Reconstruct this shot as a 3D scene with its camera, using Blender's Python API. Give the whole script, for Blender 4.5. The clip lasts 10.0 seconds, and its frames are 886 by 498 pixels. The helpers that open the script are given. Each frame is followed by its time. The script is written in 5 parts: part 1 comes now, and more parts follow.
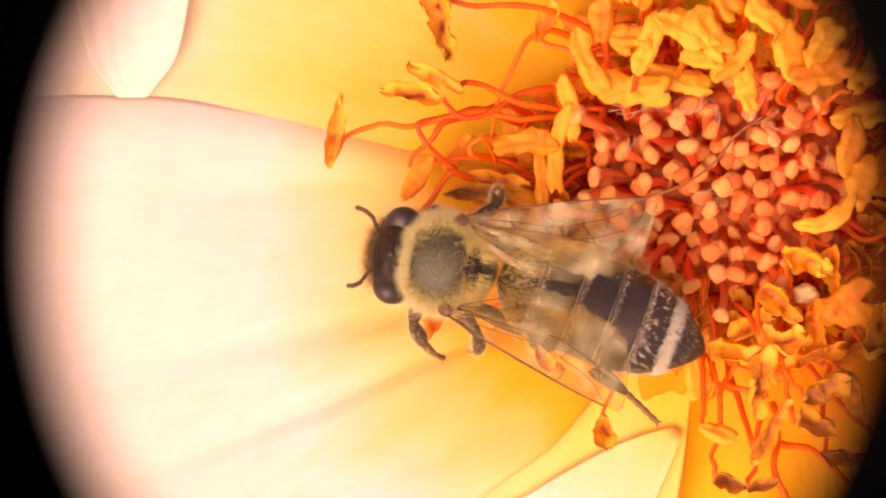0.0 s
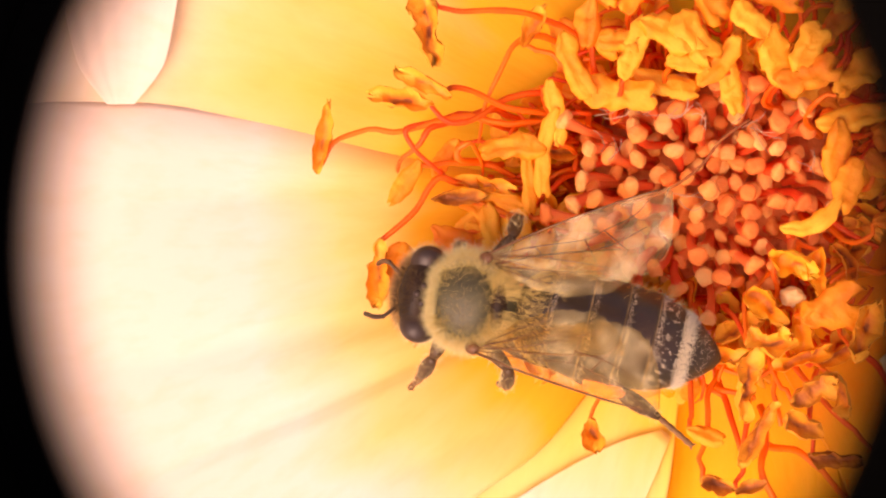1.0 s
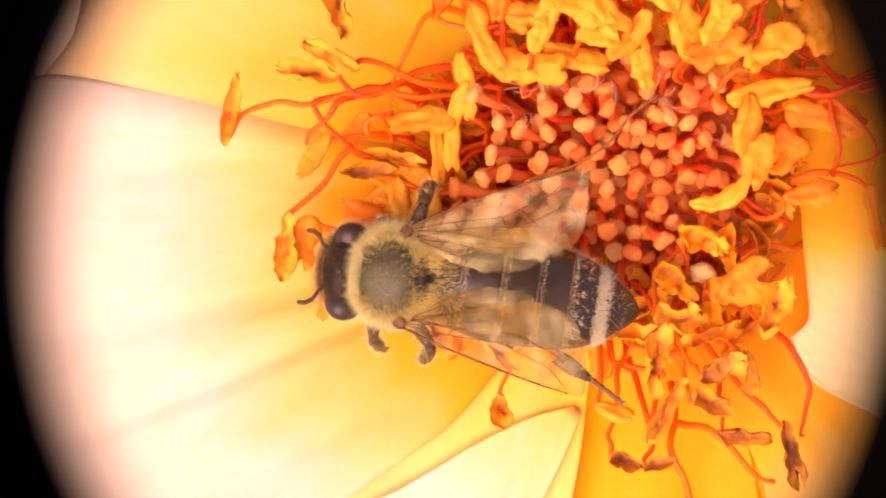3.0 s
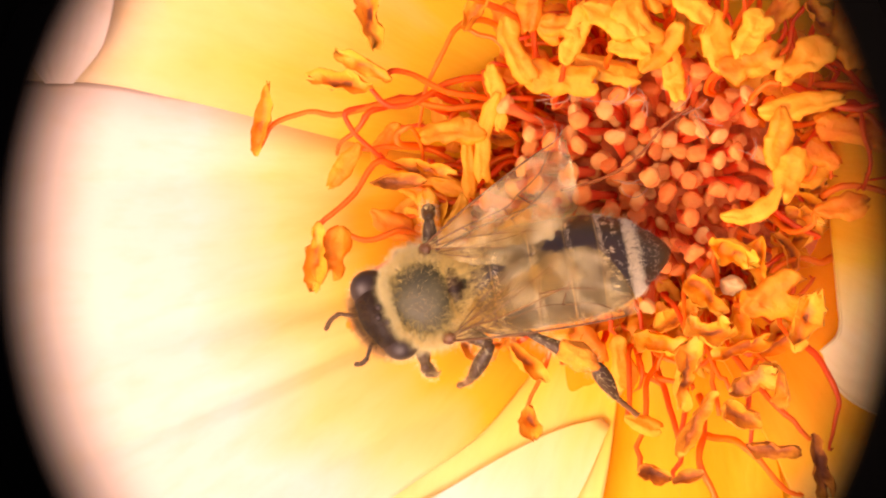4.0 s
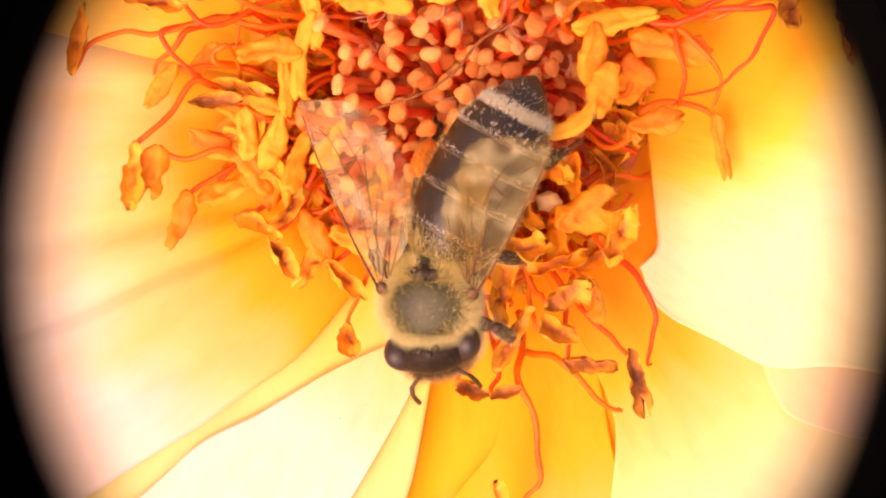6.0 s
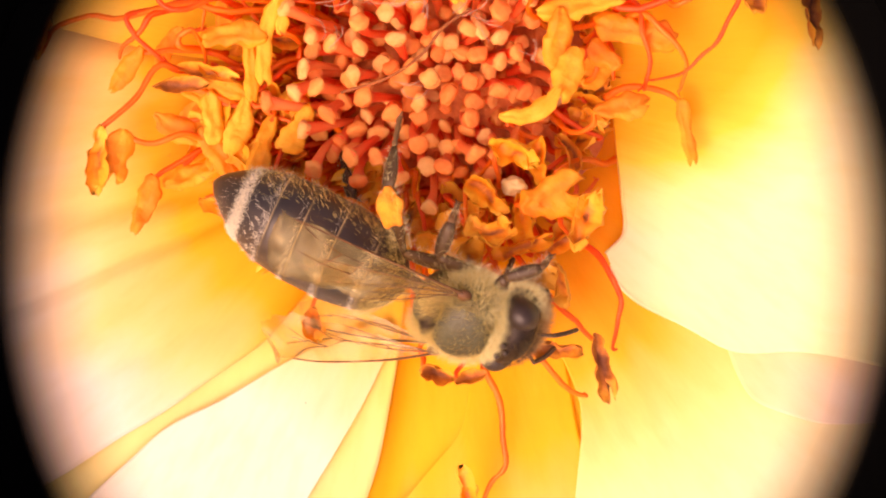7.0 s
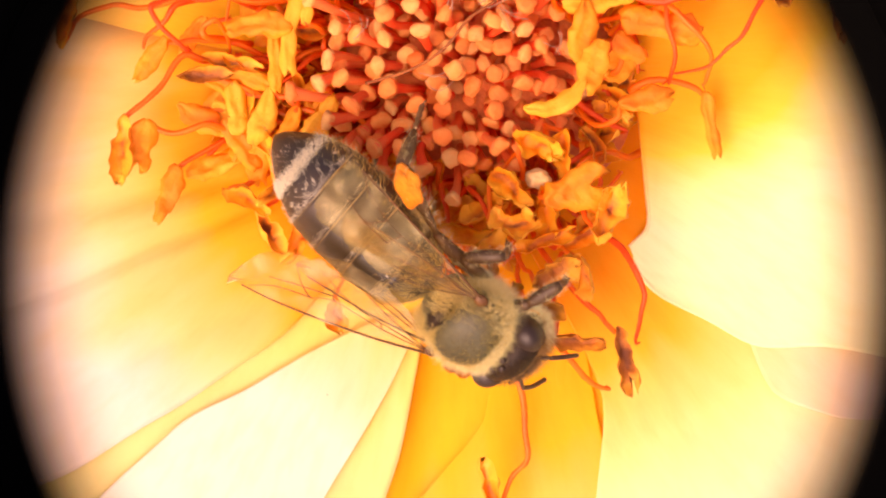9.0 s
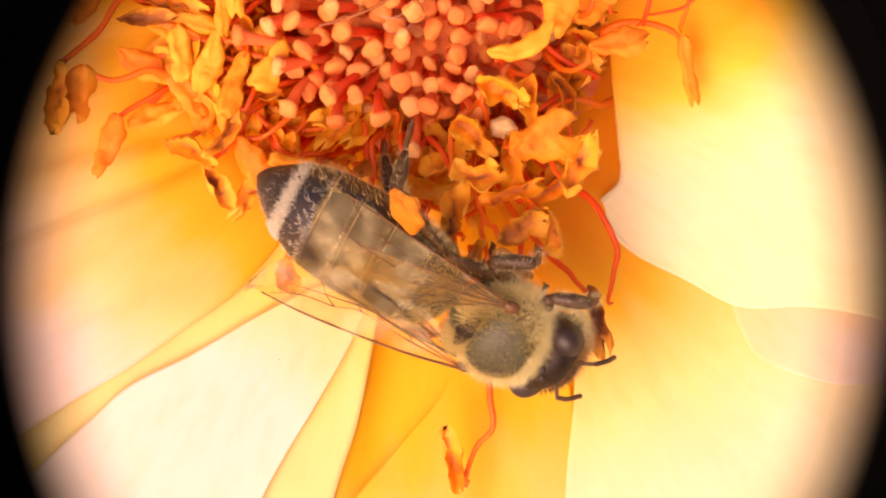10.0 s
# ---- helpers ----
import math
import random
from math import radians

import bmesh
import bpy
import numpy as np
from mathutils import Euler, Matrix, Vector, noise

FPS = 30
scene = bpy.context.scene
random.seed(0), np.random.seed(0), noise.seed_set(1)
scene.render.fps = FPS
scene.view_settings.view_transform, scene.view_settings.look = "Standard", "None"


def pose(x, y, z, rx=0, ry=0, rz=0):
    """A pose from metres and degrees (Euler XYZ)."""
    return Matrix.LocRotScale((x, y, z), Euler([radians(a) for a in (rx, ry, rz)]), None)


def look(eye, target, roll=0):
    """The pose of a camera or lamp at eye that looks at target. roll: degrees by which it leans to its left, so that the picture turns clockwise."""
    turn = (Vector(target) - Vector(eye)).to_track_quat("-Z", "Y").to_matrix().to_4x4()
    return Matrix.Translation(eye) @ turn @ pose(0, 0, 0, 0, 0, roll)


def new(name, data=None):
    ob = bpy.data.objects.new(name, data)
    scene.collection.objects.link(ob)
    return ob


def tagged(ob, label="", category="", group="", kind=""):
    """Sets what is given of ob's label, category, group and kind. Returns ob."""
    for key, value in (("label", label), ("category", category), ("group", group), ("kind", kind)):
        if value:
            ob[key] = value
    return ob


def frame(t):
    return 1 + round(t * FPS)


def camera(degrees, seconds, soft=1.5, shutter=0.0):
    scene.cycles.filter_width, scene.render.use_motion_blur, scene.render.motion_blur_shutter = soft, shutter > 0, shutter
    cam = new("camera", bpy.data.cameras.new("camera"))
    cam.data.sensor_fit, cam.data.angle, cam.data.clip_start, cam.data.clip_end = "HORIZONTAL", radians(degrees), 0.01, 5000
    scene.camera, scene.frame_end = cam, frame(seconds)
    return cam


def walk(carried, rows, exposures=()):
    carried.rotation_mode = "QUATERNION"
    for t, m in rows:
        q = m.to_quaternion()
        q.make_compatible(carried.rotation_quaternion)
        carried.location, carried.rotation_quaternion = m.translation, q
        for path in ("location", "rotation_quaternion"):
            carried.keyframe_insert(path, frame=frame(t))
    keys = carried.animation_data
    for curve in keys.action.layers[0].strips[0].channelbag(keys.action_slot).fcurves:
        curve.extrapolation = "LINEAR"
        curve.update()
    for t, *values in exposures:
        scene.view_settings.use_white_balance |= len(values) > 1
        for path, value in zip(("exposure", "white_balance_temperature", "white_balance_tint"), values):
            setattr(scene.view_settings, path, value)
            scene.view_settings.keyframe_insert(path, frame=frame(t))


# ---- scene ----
mm = 0.001
cam = camera(10, 10.0, soft=2.1)
# the flower's middle is the origin; x and y in millimetres across it, z up from its cup
CAMERA_ROWS = [
    (0.00, -10.149, -2.417, 184.44, 0.04),
    (0.30, -9.507, -2.263, 185.67, -0.20),
    (0.50, -9.448, -2.228, 186.39, -0.38),
    (0.70, -10.096, -2.536, 185.85, -0.30),
    (1.00, -9.715, -2.254, 185.15, -0.23),
    (1.20, -8.654, -2.810, 185.12, -0.20),
    (1.50, -7.257, -2.939, 185.20, -0.09),
    (1.70, -6.725, -3.521, 184.94, -0.15),
    (2.00, -8.355, -4.321, 184.53, -0.21),
    (2.20, -8.685, -3.976, 184.40, -0.10),
    (2.50, -5.920, -2.820, 184.22, 0.00),
    (2.70, -6.144, -3.374, 184.14, 0.07),
    (3.80, -7.239, -2.323, 184.07, 0.18),
    (4.00, -7.531, -2.795, 184.00, 0.49),
    (4.20, -5.855, -3.618, 183.87, 0.40),
    (4.50, -3.263, -5.317, 183.56, 0.32),
    (4.70, -2.823, -5.652, 183.33, 0.25),
    (5.00, -1.222, -6.037, 182.91, 0.16),
    (5.20, -0.749, -6.350, 182.69, 0.05),
    (6.30, -1.079, -5.550, 185.08, 0.12),
    (6.50, -0.337, -6.416, 184.46, 0.18),
    (6.80, 0.660, -5.248, 184.58, 0.15),
    (7.00, 0.221, -6.239, 184.56, 0.13),
    (7.20, -0.305, -6.249, 184.40, 0.15),
    (7.50, 0.777, -5.131, 183.63, 0.19),
    (7.70, 0.670, -5.609, 183.69, 0.20),
    (8.00, -0.379, -5.967, 183.55, 0.28),
    (8.20, -0.182, -5.641, 183.69, 0.30),
    (8.50, -0.961, -6.138, 183.81, 0.33),
    (8.80, -1.255, -6.428, 184.22, 0.40),
    (9.00, -0.608, -6.528, 184.27, 0.52),
    (9.20, -0.380, -6.967, 184.22, 0.55),
    (9.50, 0.315, -8.227, 184.38, 0.62),
    (9.80, 0.985, -8.000, 184.22, 0.50),
    (9.90, 0.850, -8.150, 184.15, 0.44),
    (10.00, 0.769, -8.045, 172.60, 0.37),
]
walk(cam, [(t, pose(x * mm, y * mm, z * mm, 0, 0, r)) for t, x, y, z, r in CAMERA_ROWS], exposures=[(0.0, 0.76, 8250, 45), (1.6, 0.76, 8250, 45), (2.0, 0.86, 8250, 45), (9.4, 0.86, 8250, 45), (10.0, 0.72, 8250, 45)])

# ---- world and sun ----
world = bpy.data.worlds.new("sky")
scene.world = world
world.use_nodes = True
wn = world.node_tree
sky = wn.nodes.new("ShaderNodeTexSky")
sky.sky_type = "NISHITA"
sky.sun_disc = False
sky.dust_density, sky.ozone_density = 6.0, 0.4
sky.sun_elevation = radians(58)
sky.sun_rotation = radians(215)
wn.links.new(sky.outputs[0], wn.nodes["Background"].inputs[0])
wn.nodes["Background"].inputs[1].default_value = 0.15
sun_data = bpy.data.lights.new("sun", "SUN")
sun_data.energy, sun_data.angle, sun_data.color = 1.5, radians(50), (1.0, 0.88, 0.70)
sun = new("sun", sun_data)
sun.matrix_world = look((-0.40, -0.30, 0.75), (0, 0, 0))


# ---- materials ----
def material(name, rough=0.5, color=(0.8, 0.8, 0.8), metal=0.0):
    m = bpy.data.materials.new(name)
    m.use_nodes = True
    b = m.node_tree.nodes["Principled BSDF"]
    b.inputs["Roughness"].default_value = rough
    b.inputs["Base Color"].default_value = (*color, 1)
    b.inputs["Metallic"].default_value = metal
    return m, m.node_tree, b


def node(nt, kind, **sockets):
    n = nt.nodes.new(kind)
    for key, value in sockets.items():
        n.inputs[key.replace("_", " ")].default_value = value
    return n


def ramp(nt, source, stops):
    r = nt.nodes.new("ShaderNodeValToRGB")
    el = r.color_ramp.elements
    while len(el) < len(stops):
        el.new(0.5)
    for e, (p, c) in zip(el, stops):
        e.position, e.color = p, (*c, 1)
    nt.links.new(source, r.inputs[0])
    return r.outputs[0]


def maths(nt, op, a, b=None, clamp=False):
    n = nt.nodes.new("ShaderNodeMath")
    n.operation, n.use_clamp = op, clamp
    for i, v in enumerate((a, b)):
        if v is None:
            continue
        if isinstance(v, (int, float)):
            n.inputs[i].default_value = v
        else:
            nt.links.new(v, n.inputs[i])
    return n.outputs[0]


def mixed(nt, fac, a, b, mode="MIX"):
    n = nt.nodes.new("ShaderNodeMix")
    n.data_type, n.blend_type = "RGBA", mode
    for socket, v in ((n.inputs[0], fac), (n.inputs[6], a), (n.inputs[7], b)):
        if isinstance(v, tuple):
            socket.default_value = (*v, 1)
        elif isinstance(v, (int, float)):
            socket.default_value = v
        else:
            nt.links.new(v, socket)
    return n.outputs[2]


def bump(nt, height, strength, distance, shader):
    b = node(nt, "ShaderNodeBump", Strength=strength, Distance=distance)
    nt.links.new(height, b.inputs["Height"])
    nt.links.new(b.outputs[0], shader.inputs["Normal"])


def grain(nt, coords, scale, detail=3.0, rough=0.55):
    n = node(nt, "ShaderNodeTexNoise", Scale=scale, Detail=detail, Roughness=rough)
    nt.links.new(coords, n.inputs["Vector"])
    return n.outputs[0]


def petal_material(name, near, far, deep=(0.93, 0.36, 0.005), mid=(0.94, 0.50, 0.022), pale=(0.93, 0.67, 0.27), rim=(0.90, 0.77, 0.65), centre=(0, 0)):
    """Petal skin: deep yellow at the claw, fading to cream with the distance from the flower's middle, veined along the petal."""
    m, nt, b = material(name, 0.55)
    pos = nt.nodes.new("ShaderNodeNewGeometry").outputs["Position"]
    sep = nt.nodes.new("ShaderNodeSeparateXYZ")
    nt.links.new(pos, sep.inputs[0])
    x, y = sep.outputs[0], sep.outputs[1]
    vx, vy = maths(nt, "SUBTRACT", x, centre[0] * mm), maths(nt, "SUBTRACT", y, centre[1] * mm)
    far_from = maths(nt, "SQRT", maths(nt, "ADD", maths(nt, "MULTIPLY", vx, vx), maths(nt, "MULTIPLY", vy, vy)))
    r = maths(nt, "SQRT", maths(nt, "ADD", maths(nt, "MULTIPLY", x, x), maths(nt, "MULTIPLY", y, y)))
    com = nt.nodes.new("ShaderNodeCombineXYZ")
    nt.links.new(maths(nt, "DIVIDE", x, r), com.inputs[0])
    nt.links.new(maths(nt, "DIVIDE", y, r), com.inputs[1])
    nt.links.new(maths(nt, "MULTIPLY", r, 22.0), com.inputs[2])
    veins = grain(nt, com.outputs[0], 30.0, 2.5)
    broad = grain(nt, com.outputs[0], 6.0, 2.0)
    cloud = grain(nt, pos, 160.0, 3.0)
    t = maths(nt, "DIVIDE", maths(nt, "SUBTRACT", far_from, near * mm), (far - near) * mm, clamp=False)
    t = maths(nt, "ADD", t, maths(nt, "MULTIPLY", maths(nt, "SUBTRACT", broad, 0.5), 0.4))
    t = maths(nt, "ADD", t, maths(nt, "MULTIPLY", maths(nt, "SUBTRACT", cloud, 0.5), 0.25), clamp=True)
    col = ramp(nt, t, [(0.0, deep), (0.3, mid), (0.68, pale), (1.0, rim)])
    # yellow streaks colour the veins and also paint the glow inside creases
    col = mixed(nt, maths(nt, "MULTIPLY", maths(nt, "SUBTRACT", veins, 0.46, clamp=True), 0.45), col, (0.95, 0.62, 0.10), "MULTIPLY")
    cells = node(nt, "ShaderNodeTexVoronoi", Scale=230.0)
    nt.links.new(pos, cells.inputs["Vector"])
    pick = nt.nodes.new("ShaderNodeSeparateColor")
    nt.links.new(cells.outputs["Color"], pick.inputs[0])
    speck = maths(nt, "MULTIPLY", maths(nt, "LESS_THAN", cells.outputs["Distance"], 0.028), maths(nt, "GREATER_THAN", pick.outputs[0], 0.72))
    col = mixed(nt, maths(nt, "MULTIPLY", speck, 0.7), col, (0.30, 0.20, 0.05))
    nt.links.new(col, b.inputs["Base Color"])
    bump(nt, veins, 0.25, 0.00012, b)
    b.inputs["Specular IOR Level"].default_value = 0.25
    b.inputs["Sheen Weight"].default_value = 0.15
    tl = nt.nodes.new("ShaderNodeBsdfTranslucent")
    nt.links.new(col, tl.inputs[0])
    mx = node(nt, "ShaderNodeMixShader", Fac=0.45)
    nt.links.new(b.outputs[0], mx.inputs[1])
    nt.links.new(tl.outputs[0], mx.inputs[2])
    nt.links.new(mx.outputs[0], nt.nodes["Material Output"].inputs[0])
    return m


def tissue(name, stops, scale, rough=0.5, relief=0.3, translucent=0.2, vary=0.25, lip=0.0):
    """Soft plant tissue: a noise through a colour ramp, each piece a little lighter or darker."""
    m, nt, b = material(name, rough)
    tc = nt.nodes.new("ShaderNodeTexCoord")
    n = grain(nt, tc.outputs["Object"], scale, 4.0)
    fine = grain(nt, tc.outputs["Object"], scale * 5, 3.0)
    rnd = nt.nodes.new("ShaderNodeObjectInfo").outputs["Random"]
    t = maths(nt, "ADD", n, maths(nt, "MULTIPLY", maths(nt, "SUBTRACT", rnd, 0.5), vary), clamp=True)
    t = maths(nt, "ADD", t, maths(nt, "MULTIPLY", maths(nt, "SUBTRACT", fine, 0.5), 0.15), clamp=True)
    if lip:
        # the open inside is browner than the lips, which stand higher
        up = nt.nodes.new("ShaderNodeSeparateXYZ")
        nt.links.new(tc.outputs["Object"], up.inputs[0])
        t = maths(nt, "ADD", maths(nt, "MULTIPLY", t, 0.7), maths(nt, "MULTIPLY", up.outputs[2], lip), clamp=True)
    col = ramp(nt, t, stops)
    nt.links.new(col, b.inputs["Base Color"])
    bump(nt, fine, relief, 0.00008, b)
    if translucent:
        tl = nt.nodes.new("ShaderNodeBsdfTranslucent")
        nt.links.new(col, tl.inputs[0])
        mx = node(nt, "ShaderNodeMixShader", Fac=translucent)
        nt.links.new(b.outputs[0], mx.inputs[1])
        nt.links.new(tl.outputs[0], mx.inputs[2])
        nt.links.new(mx.outputs[0], nt.nodes["Material Output"].inputs[0])
    return m


PETAL_CREAM = petal_material("petal_cream", 7.5, 17.0)
PETAL_UPPER = petal_material("petal_upper", 5.0, 24.0, deep=(0.94, 0.45, 0.006), mid=(0.94, 0.56, 0.026))
PETAL_YELLOW = petal_material("petal_yellow", 5.0, 25.0, deep=(0.94, 0.57, 0.010), mid=(0.94, 0.64, 0.035))
PETAL_LOWER = petal_material("petal_lower", 3.0, 18.0, deep=(0.94, 0.60, 0.010), mid=(0.94, 0.70, 0.07), pale=(0.93, 0.80, 0.34), rim=(0.92, 0.78, 0.36))
PETAL_BAND = petal_material("petal_band", 9.0, 27.0, deep=(0.94, 0.43, 0.005), mid=(0.94, 0.55, 0.018))
PETAL_FRONT = petal_material("petal_front", 8.6, 18.5, deep=(0.94, 0.36, 0.004), mid=(0.94, 0.54, 0.028), pale=(0.93, 0.75, 0.30), rim=(0.90, 0.80, 0.52))
PETAL_RIGHT = petal_material("petal_pale_yellow", 5.0, 9.0, centre=(7.0, 3.0), deep=(0.94, 0.48, 0.008), mid=(0.94, 0.66, 0.06), pale=(0.92, 0.82, 0.38), rim=(0.90, 0.82, 0.50))
PETAL_WHITE = petal_material("petal_white", 5.0, 13.5, deep=(0.94, 0.55, 0.01), mid=(0.94, 0.66, 0.06), pale=(0.93, 0.76, 0.38), rim=(0.90, 0.81, 0.68))
PETAL_PINK = petal_material("petal_pinkish", 2.0, 20.0, rim=(0.87, 0.74, 0.62))
ANTHER = tissue("anther_fresh", [(0.2, (0.86, 0.24, 0.008)), (0.48, (0.93, 0.37, 0.014)), (0.78, (0.95, 0.49, 0.035))], 900, 0.65, 0.7, 0.4, 0.45)
ANTHER_OPEN = tissue("anther_open", [(0.28, (0.50, 0.12, 0.006)), (0.42, (0.90, 0.31, 0.012)), (0.7, (0.95, 0.48, 0.03))], 1000, 0.55, 0.6, 0.35, 0.3, lip=900.0)
ANTHER_DRY = tissue("anther_dried", [(0.30, (0.28, 0.06, 0.006)), (0.46, (0.78, 0.24, 0.012)), (0.7, (0.93, 0.42, 0.03))], 1100, 0.6, 0.6, 0.25, lip=1100.0)
ANTHER_OLD = tissue("anther_withered", [(0.3, (0.17, 0.04, 0.006)), (0.5, (0.46, 0.13, 0.012)), (0.75, (0.85, 0.34, 0.02))], 1300, 0.65, 0.7, 0.15, lip=900.0)
SLIT = tissue("pollen_slit", [(0.3, (0.10, 0.022, 0.006)), (0.7, (0.33, 0.085, 0.012))], 1800, 0.8, 0.6, 0.0)
FILAMENT = tissue("filament", [(0.25, (0.84, 0.11, 0.010)), (0.7, (0.94, 0.25, 0.016))], 500, 0.45, 0.3, 0.5, 0.6)
STYLE = tissue("style_red", [(0.25, (0.95, 0.14, 0.035)), (0.7, (0.96, 0.28, 0.07))], 500, 0.5, 0.2, 0.5, 0.6)
STIGMA = tissue("stigma_peach", [(0.22, (0.95, 0.30, 0.06)), (0.55, (0.96, 0.43, 0.10)), (0.85, (0.96, 0.58, 0.19))], 1500, 0.7, 0.5, 0.45, 0.8)
BUD = tissue("bud_cream", [(0.3, (0.72, 0.42, 0.12)), (0.7, (0.80, 0.62, 0.32))], 900)
CUP = tissue("receptacle", [(0.3, (0.40, 0.065, 0.015)), (0.7, (0.80, 0.22, 0.05))], 900, 0.8, 0.9, 0.0)
WISP = tissue("style_hair", [(0.3, (0.42, 0.20, 0.10)), (0.7, (0.70, 0.48, 0.30))], 300, 0.6, 0.1)
GREEN = tissue("green_stem", [(0.3, (0.04, 0.10, 0.02)), (0.7, (0.09, 0.17, 0.04))], 60, 0.5, 0.2, 0.0)
GRASS = tissue("lawn", [(0.3, (0.03, 0.06, 0.015)), (0.7, (0.08, 0.12, 0.03))], 14, 0.9, 0.5, 0.0)


def chitin(name, dark, light, scale, rough=0.3, coat=0.0, gloss=0.3):
    m, nt, b = material(name, rough)
    tc = nt.nodes.new("ShaderNodeTexCoord")
    n = grain(nt, tc.outputs["Object"], scale, 4.0)
    fine = grain(nt, tc.outputs["Object"], scale * 8, 3.0)
    nt.links.new(ramp(nt, n, [(0.35, dark), (0.7, light)]), b.inputs["Base Color"])
    nt.links.new(maths(nt, "ADD", rough - 0.08, maths(nt, "MULTIPLY", fine, 0.25)), b.inputs["Roughness"])
    bump(nt, fine, 0.35, 0.00005, b)
    b.inputs["Coat Weight"].default_value = coat
    b.inputs["Specular IOR Level"].default_value = gloss
    return m


SHELL = chitin("shell_dark", (0.008, 0.005, 0.003), (0.042, 0.022, 0.009), 500, 0.35, 0.0, gloss=0.5)
SHELL_RIM = chitin("shell_rim", (0.10, 0.065, 0.03), (0.34, 0.25, 0.13), 900, 0.5)
THORAX = chitin("thorax_shell", (0.028, 0.025, 0.009), (0.090, 0.078, 0.032), 700, 0.48, gloss=0.36)
HEAD = chitin("head_shell", (0.012, 0.007, 0.004), (0.036, 0.018, 0.009), 900, 0.45, gloss=0.15)
EYE = chitin("eye_shell", (0.014, 0.008, 0.005), (0.050, 0.023, 0.011), 300, 0.42, 0.0, gloss=0.4)
LEG = chitin("leg_shell", (0.034, 0.018, 0.009), (0.12, 0.062, 0.022), 350, 0.35, gloss=0.25)
FOOT = chitin("foot_shell", (0.10, 0.045, 0.015), (0.26, 0.13, 0.05), 900, 0.5)
POLLEN = tissue("pollen_load", [(0.3, (0.62, 0.13, 0.006)), (0.7, (0.82, 0.25, 0.014))], 1500, 0.85, 0.9, 0.0)


def fur_material(name, a, b_):
    m, nt, b = material(name, 0.65)
    g = nt.nodes.new("ShaderNodeNewGeometry")
    nt.links.new(ramp(nt, g.outputs["Random Per Island"], [(0.0, a), (1.0, b_)]), b.inputs["Base Color"])
    b.inputs["Specular IOR Level"].default_value = 0.3
    tl = nt.nodes.new("ShaderNodeBsdfTranslucent")
    tl.inputs[0].default_value = (*b_, 1)
    mx = node(nt, "ShaderNodeMixShader", Fac=0.3)
    nt.links.new(b.outputs[0], mx.inputs[1])
    nt.links.new(tl.outputs[0], mx.inputs[2])
    nt.links.new(mx.outputs[0], nt.nodes["Material Output"].inputs[0])
    return m


FUR = fur_material("fur_olive", (0.48, 0.36, 0.09), (0.84, 0.67, 0.28))
FUR_BROWN = fur_material("fur_brown", (0.22, 0.12, 0.04), (0.60, 0.36, 0.13))
FUR_DARK = fur_material("fur_dark", (0.05, 0.03, 0.012), (0.16, 0.10, 0.04))
FUR_PALE = fur_material("fur_pale", (0.66, 0.56, 0.25), (0.91, 0.84, 0.50))
FUR_BAND = fur_material("fur_cream", (0.55, 0.49, 0.36), (0.86, 0.80, 0.64))
FUR_GREY = fur_material("fur_grey", (0.48, 0.42, 0.32), (0.78, 0.70, 0.56))


def wing_material():
    """Clear smoky membrane with a thin gloss; pale milky blotches paint the sheen of its creases."""
    m, nt, b = material("wing_membrane", 0.34, (0.30, 0.20, 0.11))
    tc = nt.nodes.new("ShaderNodeTexCoord")
    n = grain(nt, tc.outputs["Object"], 400, 5.0)
    blotch = grain(nt, tc.outputs["Object"], 620, 3.0)
    bump(nt, n, 0.6, 0.0005, b)
    nt.links.new(ramp(nt, blotch, [(0.35, (0.34, 0.24, 0.08)), (0.62, (0.52, 0.43, 0.22))]), b.inputs["Base Color"])
    tr = nt.nodes.new("ShaderNodeBsdfTransparent")
    tr.inputs[0].default_value = (0.95, 0.80, 0.54, 1)
    b.inputs["Specular IOR Level"].default_value = 0.5
    mx = node(nt, "ShaderNodeMixShader")
    nt.links.new(maths(nt, "ADD", 0.13, maths(nt, "MULTIPLY", maths(nt, "MINIMUM", maths(nt, "SUBTRACT", blotch, 0.44, clamp=True), 0.16), 1.35)), mx.inputs[0])
    nt.links.new(tr.outputs[0], mx.inputs[1])
    nt.links.new(b.outputs[0], mx.inputs[2])
    nt.links.new(mx.outputs[0], nt.nodes["Material Output"].inputs[0])
    return m


WING = wing_material()
VEIN = chitin("wing_vein", (0.07, 0.025, 0.008), (0.17, 0.07, 0.02), 900, 0.4)


